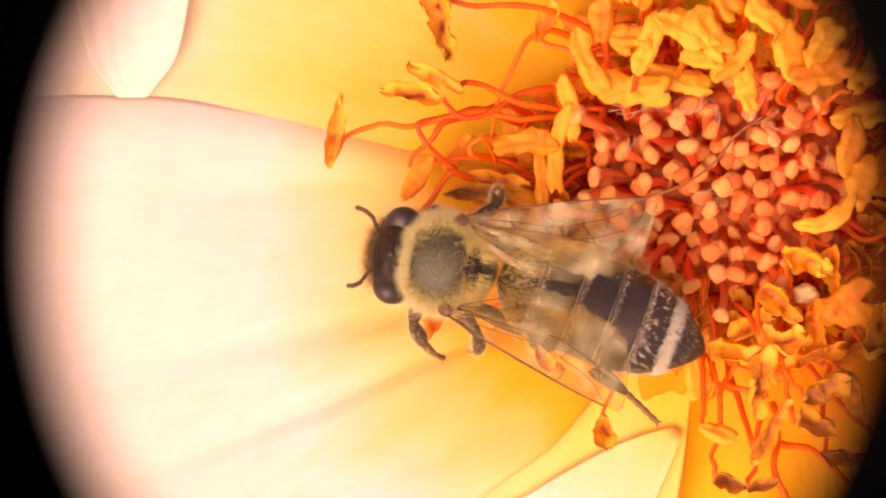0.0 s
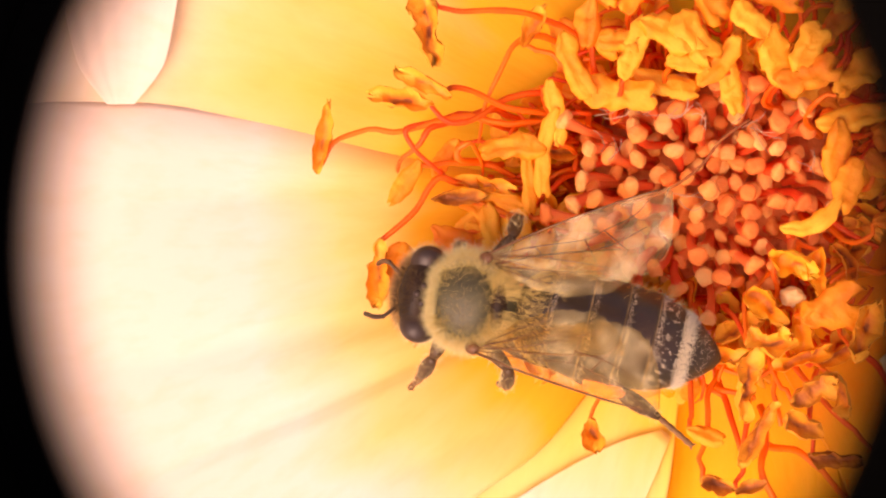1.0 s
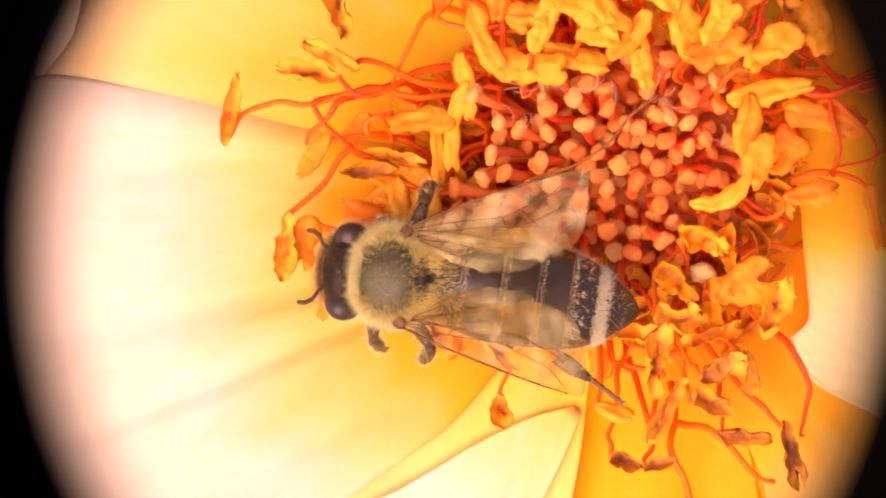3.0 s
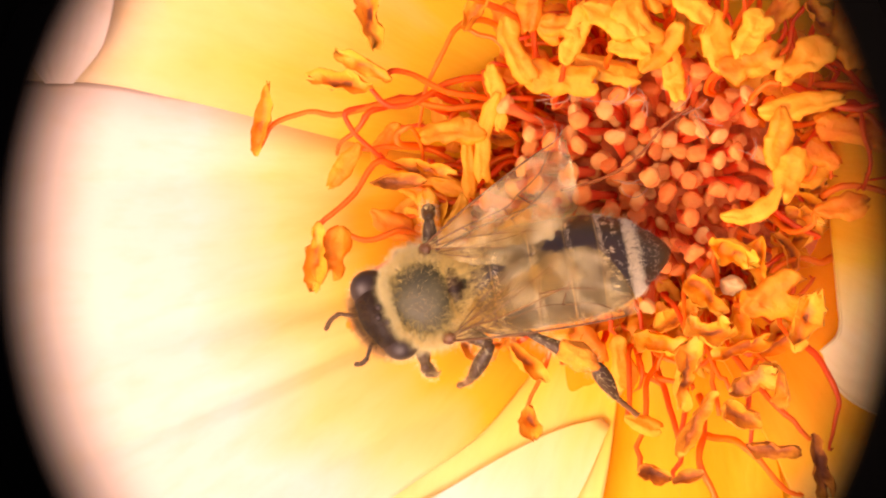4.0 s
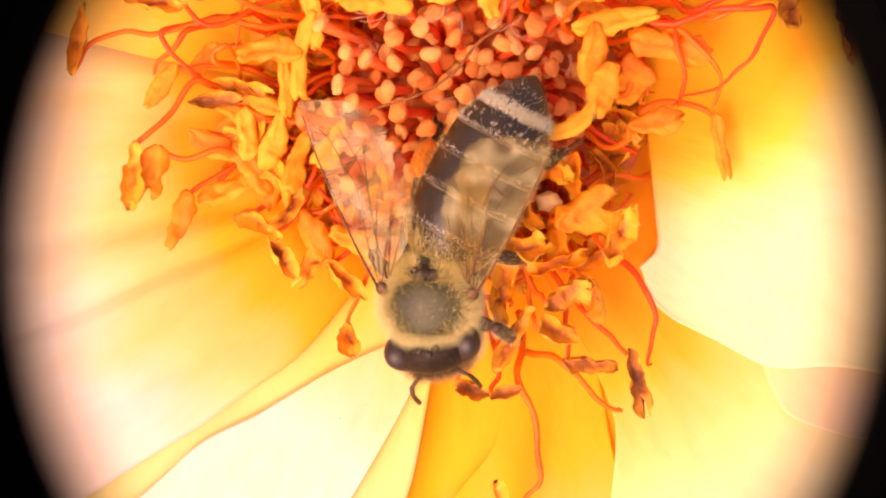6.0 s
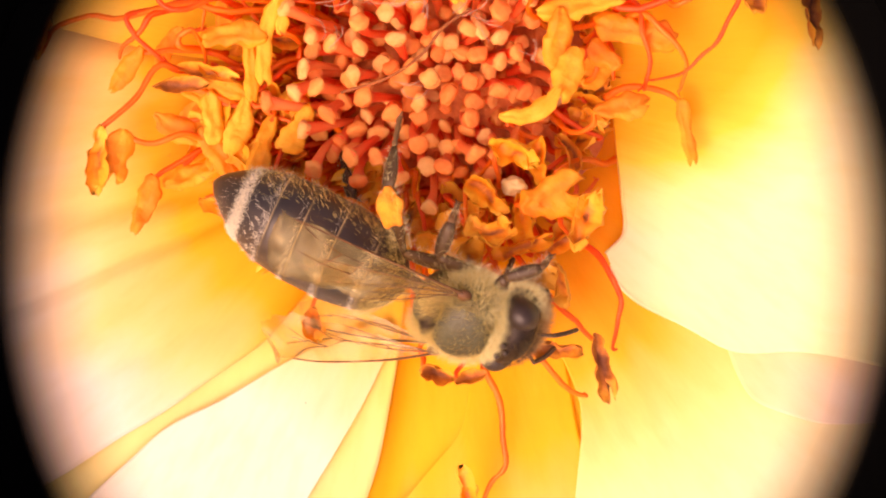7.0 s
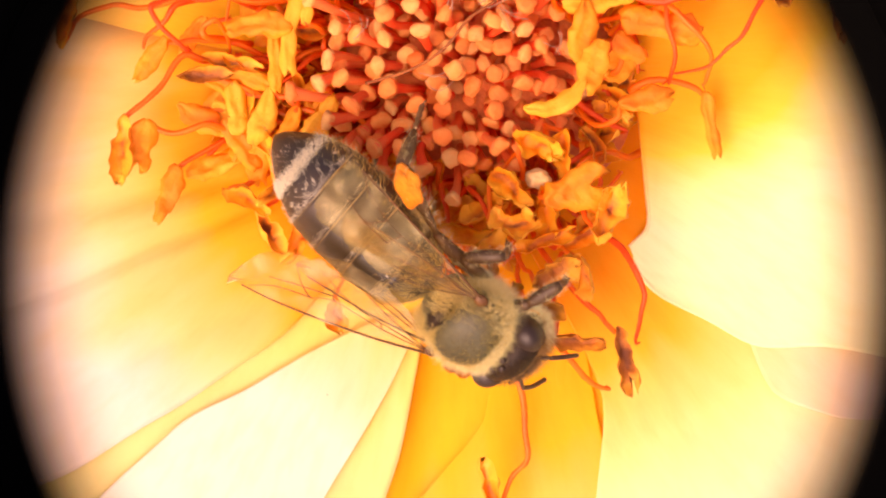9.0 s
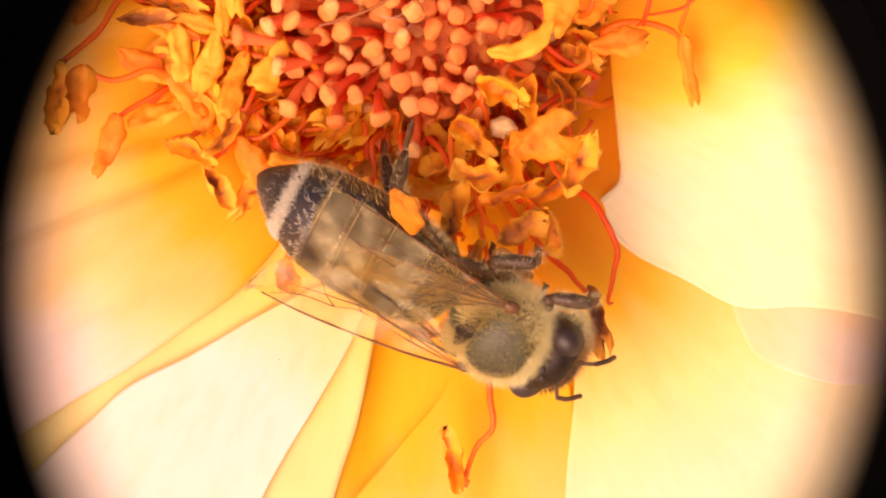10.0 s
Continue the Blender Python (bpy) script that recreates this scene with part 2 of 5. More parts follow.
def rim_material():
    """Black lip of the eyepiece; its fade towards the clear middle paints the vignette's blurred falloff."""
    m, nt, b = material("eyepiece_lip", 0.9, (0.002, 0.002, 0.002))
    b.inputs["Specular IOR Level"].default_value = 0.0
    tc = nt.nodes.new("ShaderNodeTexCoord")
    ln = nt.nodes.new("ShaderNodeVectorMath")
    ln.operation = "LENGTH"
    sc = nt.nodes.new("ShaderNodeVectorMath")
    sc.operation = "MULTIPLY"
    sc.inputs[1].default_value = (1 / EYE_A, 1 / EYE_B, 0)
    nt.links.new(tc.outputs["Object"], sc.inputs[0])
    nt.links.new(sc.outputs[0], ln.inputs[0])
    mr = nt.nodes.new("ShaderNodeMapRange")
    mr.interpolation_type = "SMOOTHSTEP"
    mr.inputs[1].default_value, mr.inputs[2].default_value = 0.76, 1.0
    nt.links.new(ln.outputs["Value"], mr.inputs[0])
    tr = nt.nodes.new("ShaderNodeBsdfTransparent")
    mx = nt.nodes.new("ShaderNodeMixShader")
    nt.links.new(mr.outputs[0], mx.inputs[0])
    nt.links.new(tr.outputs[0], mx.inputs[1])
    nt.links.new(b.outputs[0], mx.inputs[2])
    nt.links.new(mx.outputs[0], nt.nodes["Material Output"].inputs[0])
    return m


RUBBER, _, rubber_shader = material("black_rubber", 0.95, (0.002, 0.002, 0.002))
rubber_shader.inputs["Specular IOR Level"].default_value = 0.0


# ---- mesh helpers ----
def part(name, bm, mat, parent=None, label="", smooth=True):
    me = bpy.data.meshes.new(name)
    bm.normal_update()
    bm.to_mesh(me)
    bm.free()
    me.materials.append(mat)
    if smooth:
        me.shade_smooth()
    ob = new(name, me)
    ob.parent = parent
    if label:
        ob["label"] = label
    return ob


def rings(bm, loops, close_ends=True):
    """Skin a row of vertex rings of equal count."""
    vs = [[bm.verts.new(p) for p in loop] for loop in loops]
    n = len(vs[0])
    for a, b in zip(vs, vs[1:]):
        for i in range(n):
            bm.faces.new((a[i], a[(i + 1) % n], b[(i + 1) % n], b[i]))
    if close_ends:
        bm.faces.new(vs[0][::-1])
        bm.faces.new(vs[-1])
    return vs


def tube(bm, pts, radii, n=8, squash=1.0):
    pts = [Vector(p) for p in pts]
    loops, side = [], None
    for i, p in enumerate(pts):
        d = (pts[min(i + 1, len(pts) - 1)] - pts[max(i - 1, 0)]).normalized()
        if side is None:
            side = d.cross(Vector((0, 0, 1)) if abs(d.z) < 0.95 else Vector((1, 0, 0))).normalized()
        side = (side - d * side.dot(d)).normalized()
        up = d.cross(side)
        r = radii[i] if isinstance(radii, (list, tuple)) else radii
        loops.append([p + side * (r * math.cos(a)) + up * (r * squash * math.sin(a)) for a in (2 * math.pi * k / n for k in range(n))])
    rings(bm, loops)


def curve(pts, n):
    """A smooth line through a few points (Catmull-Rom), n steps a span."""
    P = [Vector(p) for p in pts]
    P = [2 * P[0] - P[1], *P, 2 * P[-1] - P[-2]]
    out = []
    for i in range(1, len(P) - 2):
        a, b, c, d = P[i - 1:i + 3]
        for k in range(n):
            t = k / n
            out.append(0.5 * (2 * b + (c - a) * t + (2 * a - 5 * b + 4 * c - d) * t * t + (3 * b - a - 3 * c + d) * t ** 3))
    out.append(P[-2])
    return out


def ball(bm, centre, radii, u=16, v=10, rough=0.0, seed=0):
    c = Vector(centre)
    loops = []
    for j in range(1, v):
        f = math.pi * j / v
        loop = []
        for i in range(u):
            a = 2 * math.pi * i / u
            d = Vector((math.sin(f) * math.cos(a), math.sin(f) * math.sin(a), -math.cos(f)))
            k = 1 + (rough * noise.noise(d * 1.7 + Vector((seed, seed * 2.3, 0))) if rough else 0)
            loop.append(c + Vector((d.x * radii[0], d.y * radii[1], d.z * radii[2])) * k)
        loops.append(loop)
    vs = rings(bm, loops, False)
    for ring, s in ((vs[0], -1), (vs[-1], 1)):
        tip = bm.verts.new(c + Vector((0, 0, s * radii[2])))
        for i in range(u):
            bm.faces.new((ring[(i + 1) % u], ring[i], tip) if s < 0 else (ring[i], ring[(i + 1) % u], tip))


def profile(pairs, d):
    """Smooth value at d of a short profile of (distance, value)."""
    n = len(pairs)
    if d <= pairs[0][0]:
        return pairs[0][1]
    if d >= pairs[-1][0]:
        return pairs[-1][1]
    i = next(k for k in range(n - 1) if d <= pairs[k + 1][0])
    slope = lambda k: (pairs[k + 1][1] - pairs[k][1]) / (pairs[k + 1][0] - pairs[k][0])
    def tangent(k):
        if k == 0:
            return slope(0)
        if k == n - 1:
            return slope(n - 2)
        a, b = slope(k - 1), slope(k)
        return 2 * a * b / (a + b) if a * b > 0 else 0.0
    h = pairs[i + 1][0] - pairs[i][0]
    t = (d - pairs[i][0]) / h
    m0, m1 = tangent(i) * h, tangent(i + 1) * h
    return (2 * t ** 3 - 3 * t * t + 1) * pairs[i][1] + (t ** 3 - 2 * t * t + t) * m0 + (3 * t * t - 2 * t ** 3) * pairs[i + 1][1] + (t ** 3 - t * t) * m1


# ---- eyepiece through which the camera looks ----
EYE_A, EYE_B = 4.497 * mm, 5.06 * mm


def eyepiece():
    ob = tagged(new("eyepiece"), "matt black eyepiece rim of a magnifier in front of the camera", "eyepiece")
    bm = bmesh.new()
    n = 96
    def ring(k, z):
        return [Vector((EYE_A * k * math.cos(a), EYE_B * k * math.sin(a), z)) for a in (2 * math.pi * i / n for i in range(n))]
    loops = [ring(k, 0) for k in (0.70, 0.85, 1.03, 1.36)]
    rings(bm, loops, False)
    part("lip", bm, rim_material(), ob, "thin black lip with a soft inner edge")
    bm = bmesh.new()
    rings(bm, [ring(1.06, 0.0002), ring(1.06, 0.006), ring(1.36, 0.006), ring(1.36, 0.0002), ring(1.06, 0.0002)], False)
    part("barrel", bm, RUBBER, ob)
    return ob


EYEPIECE = eyepiece()


# ---- ground and stem ----
def ground():
    bm = bmesh.new()
    bmesh.ops.create_grid(bm, x_segments=8, y_segments=8, size=600)
    ob = part("ground", bm, GRASS)
    ob.location.z = -0.55
    return tagged(ob, "plain green lawn far below the flower", "lawn", kind="structure")


ground()

# ---- the rose ----
flower = tagged(new("rose_flower"), "open yellow rose with orange stamens and red pistils", "flower")


def petal(base, angle, length, left, right, lift, mat, wave=0.25, seed=0, curl=0.0, label="", folds=(), tuck=0.0, fine=1.15):
    """One petal as a curved sheet. left, right, lift: short profiles over the distance from its base; curl: how far the edges roll."""
    bm = bmesh.new()
    nu, nv = 72, 64
    ax = Vector((math.cos(radians(angle)), math.sin(radians(angle)), 0))
    sd = Vector((-ax.y, ax.x, 0))
    o = Vector((base[0], base[1], 0))
    grid = []
    for i in range(nu + 1):
        s = i / nu
        d = length * (1 - (1 - s) ** fine)
        row = []
        for j in range(nv + 1):
            q = 2 * j / nv - 1
            q = math.copysign(abs(q) ** 0.8, q)
            w = profile(left, d) if q > 0 else profile(right, d)
            rough_edge = 1 + 0.03 * noise.noise(Vector((d * 0.35, seed * 7.1, q)))
            p = o + ax * d + sd * (q * w * rough_edge)
            z = profile(lift, d)
            z += wave * noise.noise(Vector((p.x * 0.16, p.y * 0.16, seed * 3.7))) * min(1, d / 6)
            z += 0.35 * wave * noise.noise(Vector((q * 5.0, d * 0.06, seed * 5.1))) * min(1, d / 4) * min(1, w / 5)
            for y0, slope, depth, wide, start in folds:
                z -= depth * math.exp(-((q * w - y0 - slope * d) / wide) ** 2) * min(1, max(0, (d - start) / 3)) * (1 - 0.88 * min(1, max(0, (d - 13) / 9)))
            e = max(0.0, (abs(q) - 0.8) / 0.2)
            tip = max(0.0, (d / length - 0.9) / 0.1)
            z += curl * (e * e + tip * tip) - (tuck * e * e if q < 0 else 0)
            row.append(bm.verts.new(Vector((p.x, p.y, z)) * mm))
        grid.append(row)
    for i in range(nu):
        for j in range(nv):
            bm.faces.new((grid[i][j], grid[i + 1][j], grid[i + 1][j + 1], grid[i][j + 1]))
    ob = part("petal", bm, mat, flower, label)
    so = ob.modifiers.new("thickness", "SOLIDIFY")
    so.thickness, so.offset = 0.00012, -1
    return ob


def petals():
    # lowest first
    petal((-2, -2), 226, 40, [(0, 2), (10, 9), (20, 13), (32, 13), (40, 0)], [(0, 2), (10, 3.6), (20, 4.6), (32, 5), (40, 0)],
          [(0, 0.1), (6, 0.62), (10, 1.0), (20, 2.1), (40, 4.7)], PETAL_LOWER, 0.06, 12)
    petal((0, -2), 262, 30, [(0, 2.5), (8, 8), (16, 12), (24, 12), (30, 0)], [(0, 2.5), (8, 4), (16, 5), (24, 5), (30, 0)],
          [(0, 0.4), (8, 0.5), (20, 1.15), (30, 3.3)], PETAL_BAND, 0.3, 1, folds=((0.5, 0.0, 0.5, 0.7, 3), (3.0, 0.12, 0.4, 0.6, 4), (-2.5, -0.1, 0.4, 0.6, 4)))
    petal((2, 2), 30, 34, [(0, 3), (8, 9), (18, 14), (27, 13), (34, 0)], [(0, 3), (8, 9), (18, 14), (27, 13), (34, 0)],
          [(0, 0.4), (8, 0.4), (20, 2.0), (34, 5)], PETAL_YELLOW, 0.5, 2)
    petal((1, -0.5), 352, 34, [(0, 3.5), (8, 8), (18, 12), (27, 12), (34, 0)], [(0, 3.5), (8, 8), (18, 12), (27, 12), (34, 0)],
          [(0, 0.3), (5, 0.75), (10, 1.1), (20, 1.6), (34, 4)], PETAL_YELLOW, 0.12, 13)
    petal((0, 2), 88, 32, [(0, 3), (8, 9), (18, 14), (27, 13), (32, 0)], [(0, 3), (8, 9), (18, 14), (27, 13), (32, 0)],
          [(0, 0.2), (8, 0.2), (20, 2.0), (32, 5)], PETAL_YELLOW, 0.5, 3)
    petal((-1, 1), 148, 36, [(0, 2), (8, 7), (18, 13), (28, 13), (36, 0)], [(0, 2), (8, 8), (18, 13), (28, 13), (36, 0)],
          [(0, 0.8), (8, 1.35), (20, 2.6), (36, 5)], PETAL_UPPER, 0.1, 4)
    petal((2.5, -4), 262, 27, [(0, 1), (6, 3), (12, 5), (20, 6), (27, 0)], [(0, 0.6), (5, 0.35), (8.5, 0.3), (11, 1.6), (13.7, 3.3), (20, 6), (27, 0)],
          [(0, 0.5), (8, 0.8), (16, 1.3), (27, 2.6)], PETAL_BAND, 0.15, 15, folds=((1.6, 0.02, 0.35, 0.8, 4),))
    petal((1.5, -2), 309, 32, [(0, 2), (8, 8), (16, 11), (25, 11), (32, 0)], [(0, 1.5), (5, 2.2), (9.6, 3.1), (13.9, 6.8), (20, 10), (27, 10), (32, 0)],
          [(0, 0.7), (8, 0.95), (18, 1.9), (32, 5)], PETAL_FRONT, 0.2, 5)
    petal((-1.6, -9.0), 229, 28, [(0, 0.2), (2.2, 0.9), (8.8, 2.3), (15, 4.6), (22, 5), (28, 0)], [(0, 0.2), (1.2, 1.0), (3.2, 1.9), (5.9, 2.85), (8.8, 3.85), (13.8, 4.2), (22, 5), (28, 0)],
          [(0, 0.8), (6, 1.45), (14, 2.35), (28, 4.5)], PETAL_WHITE, 0.06, 6, 0.0)
    petal((-2, -1), 200, 38, [(0, 2), (4, 5.0), (6.6, 6.4), (9.1, 7.2), (11.9, 8.0), (16.4, 8.8), (22, 9.2), (30, 9.5), (38, 0)], [(0, 1.5), (5.8, 4.0), (15, 9.6), (22, 12), (30, 12), (38, 0)],
          [(0, 0.8), (6, 1.5), (16, 2.7), (28, 4.2), (38, 6)], PETAL_CREAM, 0.15, 7, -0.2, tuck=0.28,
          folds=((2.0, -0.17, 0.40, 0.30, 4), (1.6, 0.05, 0.36, 0.30, 4), (4.5, 0.1, 0.12, 0.5, 5), (-1.5, -0.3, 0.10, 0.6, 8)))
    petal((-21.3, 17), 270, 14, [(0, 4), (6, 3.2), (10, 2.2), (12.5, 1.6), (14, 0.5)], [(0, 4), (6, 3.0), (10, 2.1), (12.5, 1.5), (14, 0.5)],
          [(0, 5), (8, 3.8), (14, 3.0)], PETAL_PINK, 0.2, 8, label="pale pinkish petal tip")
    petal((30, 2), 199.9, 25.3, [(0, 10), (13, 9), (20.3, 5.3), (22.2, 4.6), (23.7, 3.05), (24.33, 2.4), (24.8, 1.85), (25.1, 1.3), (25.25, 0.8), (25.3, 0.3)],
          [(0, 10), (12, 14), (18, 13), (21.4, 9.9), (23.06, 6.2), (23.6, 4.0), (24.1, 1.8), (24.3, 0.95), (24.6, 0.55), (25.1, 0.3), (25.3, 0.2)],
          [(0, 6), (10, 4.0), (18, 2.9), (23, 2.0), (25.3, 1.7)], PETAL_RIGHT, 0.12, 9, 0.06, fine=2.2)
    petal((12, -1), -60, 12.4, [(0, 3), (4, 7), (8, 10), (10.5, 9), (12.4, 1)], [(0, 2), (4, 4.8), (7, 5.7), (8.6, 5.9), (10.5, 4.6), (11.8, 2.4), (12.4, 0.1)],
          [(0, 0.9), (5, 1.8), (12.4, 2.5)], PETAL_PINK, 0.1, 10, 0.0)


petals()


def receptacle():
    bm = bmesh.new()
    ball(bm, (0, 0, 0.2 * mm), (5.0 * mm, 5.0 * mm, 1.9 * mm), 40, 18, 0.12, 3)
    # extra mound added on one side, standing in for the deep shade there
    ball(bm, (2.6 * mm, -0.9 * mm, 0.0), (5.0 * mm, 4.4 * mm, 1.5 * mm), 40, 18, 0.14, 8)
    part("receptacle", bm, CUP, flower, "orange red middle of the flower")
    bm = bmesh.new()
    ball(bm, (0, 0, -5.2 * mm), (4.5 * mm, 4.5 * mm, 5.5 * mm), 24, 14)
    part("hip", bm, GREEN, flower, "smooth green cup under the petals")
    bm = bmesh.new()
    tube(bm, curve([(0, 0, -0.009), (0.006, 0.004, -0.15), (-0.004, 0.0, -0.35), (0, 0, -0.56)], 8), 0.0022, 10)
    part("stem", bm, GREEN, flower, "thin green stem")


receptacle()


def pistil(x, y, z, size, seed):
    """A red style that widens like a trumpet into a peach stigma, leaning out from the middle."""
    rnd = random.Random(seed)
    tip = Vector((x, y, z))
    r = math.hypot(x, y)
    k = 0.74 - 0.12 * min(1, r / 4)
    foot = Vector((x * k + rnd.uniform(-0.35, 0.35), y * k + rnd.uniform(-0.35, 0.35), max(0.9, z - 2.6)))
    mid = foot.lerp(tip, 0.55) + Vector((rnd.uniform(-0.25, 0.25), rnd.uniform(-0.25, 0.25), 0.15 + 0.05 * r))
    pts = curve([foot, mid, tip], 6)
    bm = bmesh.new()
    n = len(pts) - 1
    tube(bm, [p * mm for p in pts], [(0.13 + 0.03 * k / n + 0.15 * (k / n) ** 4) * mm * size / 0.36 for k in range(n + 1)], 8)
    st = part("pistil", bm, STYLE, flower)
    bm = bmesh.new()
    d = (pts[-1] - pts[-3]).normalized()
    turn = d.to_track_quat("Z", "Y").to_matrix()
    ball(bm, (0, 0, 0), (size * mm, size * rnd.uniform(0.7, 0.95) * mm, size * 0.8 * mm), 16, 12, 0.22, seed)
    cleft = rnd.uniform(0, 6.3)
    lean = Matrix.Rotation(rnd.uniform(-0.5, 0.5), 3, "X") @ Matrix.Rotation(rnd.uniform(-0.5, 0.5), 3, "Y")
    turn = turn @ lean
    for v in bm.verts:
        # lobed, uneven pads with a notch on one side
        f = math.atan2(v.co.y, v.co.x) - cleft
        k = 1.06 + 0.13 * math.cos(2 * f) - 0.24 * math.exp(-(math.atan2(math.sin(f), math.cos(f)) / 0.45) ** 2)
        k += 0.22 * noise.noise(v.co / mm * 3.3 + Vector((seed * 1.7, 0, 0)))
        v.co.x, v.co.y = v.co.x * k, v.co.y * k
        if v.co.z > 0.25 * size * mm:
            v.co.z = (0.25 * size + 0.45 * (v.co.z / mm - 0.25 * size)) * mm
        v.co = turn @ v.co + tip * mm
    part("stigma", bm, STIGMA, st)


def pistils():
    pistil(-5.42, 2.33, 4.68, 0.36, 0)
    pistil(-2.41, 2.93, 4.55, 0.35, 1)
    pistil(-2.80, 1.82, 4.85, 0.37, 2)
    pistil(-1.39, 2.72, 4.46, 0.33, 3)
    pistil(-0.72, 2.56, 4.43, 0.35, 4)
    pistil(-1.83, 2.18, 4.41, 0.35, 5)
    pistil(-0.63, 1.83, 4.72, 0.34, 6)
    pistil(-1.45, 1.23, 4.74, 0.35, 7)
    pistil(-2.77, 0.93, 4.41, 0.35, 8)
    pistil(-4.78, 0.21, 4.53, 0.34, 9)
    pistil(-4.32, -0.47, 4.54, 0.36, 10)
    pistil(-2.99, -0.03, 4.62, 0.33, 11)
    pistil(-3.76, 1.07, 4.67, 0.36, 12)
    pistil(-4.48, 1.29, 4.55, 0.33, 13)
    pistil(-5.08, -0.70, 4.59, 0.37, 14)
    pistil(-6.08, -1.04, 4.89, 0.36, 15)
    pistil(1.53, 3.59, 4.85, 0.37, 16)
    pistil(2.27, 2.25, 5.20, 0.44, 17)
    pistil(1.54, 1.51, 4.59, 0.33, 18)
    pistil(1.09, 1.61, 4.73, 0.35, 19)
    pistil(2.24, 1.29, 4.58, 0.33, 20)
    pistil(2.86, 0.79, 4.60, 0.35, 21)
    pistil(2.24, 0.41, 4.53, 0.34, 22)
    pistil(1.48, 0.69, 4.63, 0.37, 23)
    pistil(0.50, 1.15, 3.80, 0.35, 24)
    pistil(-0.25, -0.21, 5.40, 0.37, 25)
    pistil(-1.65, 0.26, 3.80, 0.34, 26)
    pistil(-0.98, 0.26, 3.60, 0.34, 27)
    pistil(-0.86, -0.58, 3.60, 0.35, 28)
    pistil(-0.62, -1.03, 4.20, 0.33, 29)
    pistil(0.24, 0.04, 3.80, 0.33, 30)
    pistil(0.78, 0.08, 3.90, 0.35, 31)
    pistil(1.20, -0.31, 4.44, 0.35, 32)
    pistil(0.37, -0.76, 4.58, 0.36, 33)
    pistil(2.19, -0.60, 4.77, 0.36, 34)
    pistil(3.17, -0.64, 4.74, 0.34, 35)
    pistil(1.34, -1.03, 4.00, 0.36, 36)
    pistil(3.28, 2.71, 4.57, 0.35, 37)
    pistil(0.89, 0.75, 3.70, 0.34, 38)
    pistil(-1.30, -0.14, 3.50, 0.35, 39)
    pistil(-1.97, 0.42, 3.70, 0.33, 40)
    pistil(-1.61, -1.42, 4.52, 0.37, 41)
    pistil(1.22, -1.62, 5.40, 0.37, 42)
    pistil(-0.64, -2.54, 4.90, 0.37, 43)
    pistil(0.26, -3.32, 4.52, 0.36, 44)
    pistil(1.35, -2.88, 4.73, 0.36, 45)
    pistil(2.16, -2.86, 4.64, 0.35, 46)
    pistil(1.92, -3.54, 4.43, 0.33, 47)
    pistil(-0.28, -4.77, 4.50, 0.33, 48)
    pistil(-1.33, -3.72, 4.45, 0.33, 49)
    pistil(-2.17, -3.00, 4.68, 0.33, 50)
    pistil(-3.92, -1.48, 4.88, 0.36, 51)
    pistil(-4.78, -2.00, 4.67, 0.36, 52)
    pistil(-3.16, -0.22, 3.90, 0.34, 53)
    pistil(-2.58, -0.84, 4.86, 0.37, 54)
    pistil(-4.38, -3.44, 4.76, 0.35, 55)
    pistil(-3.08, -3.02, 4.82, 0.36, 56)
    pistil(-2.80, -3.86, 4.73, 0.37, 57)
    pistil(-3.79, -2.80, 3.80, 0.36, 58)
    pistil(0.33, -2.60, 3.60, 0.34, 59)
    pistil(-0.96, 1.03, 3.40, 0.35, 60)
    pistil(-0.31, 1.32, 3.30, 0.33, 61)
    pistil(-0.62, 0.68, 3.10, 0.33, 62)
    pistil(0.05, 0.75, 3.40, 0.36, 63)
    seed = 1000
    rnd = random.Random(11)
    for k in range(104):
        a, r = 2.39996 * k + rnd.uniform(-0.08, 0.08), 4.8 * math.sqrt((k + 0.5) / 104) + rnd.uniform(-0.15, 0.15)
        pistil(r * math.cos(a) - 0.3, r * 0.85 * math.sin(a), rnd.uniform(2.4, 3.8), rnd.uniform(0.26, 0.38), seed + k)


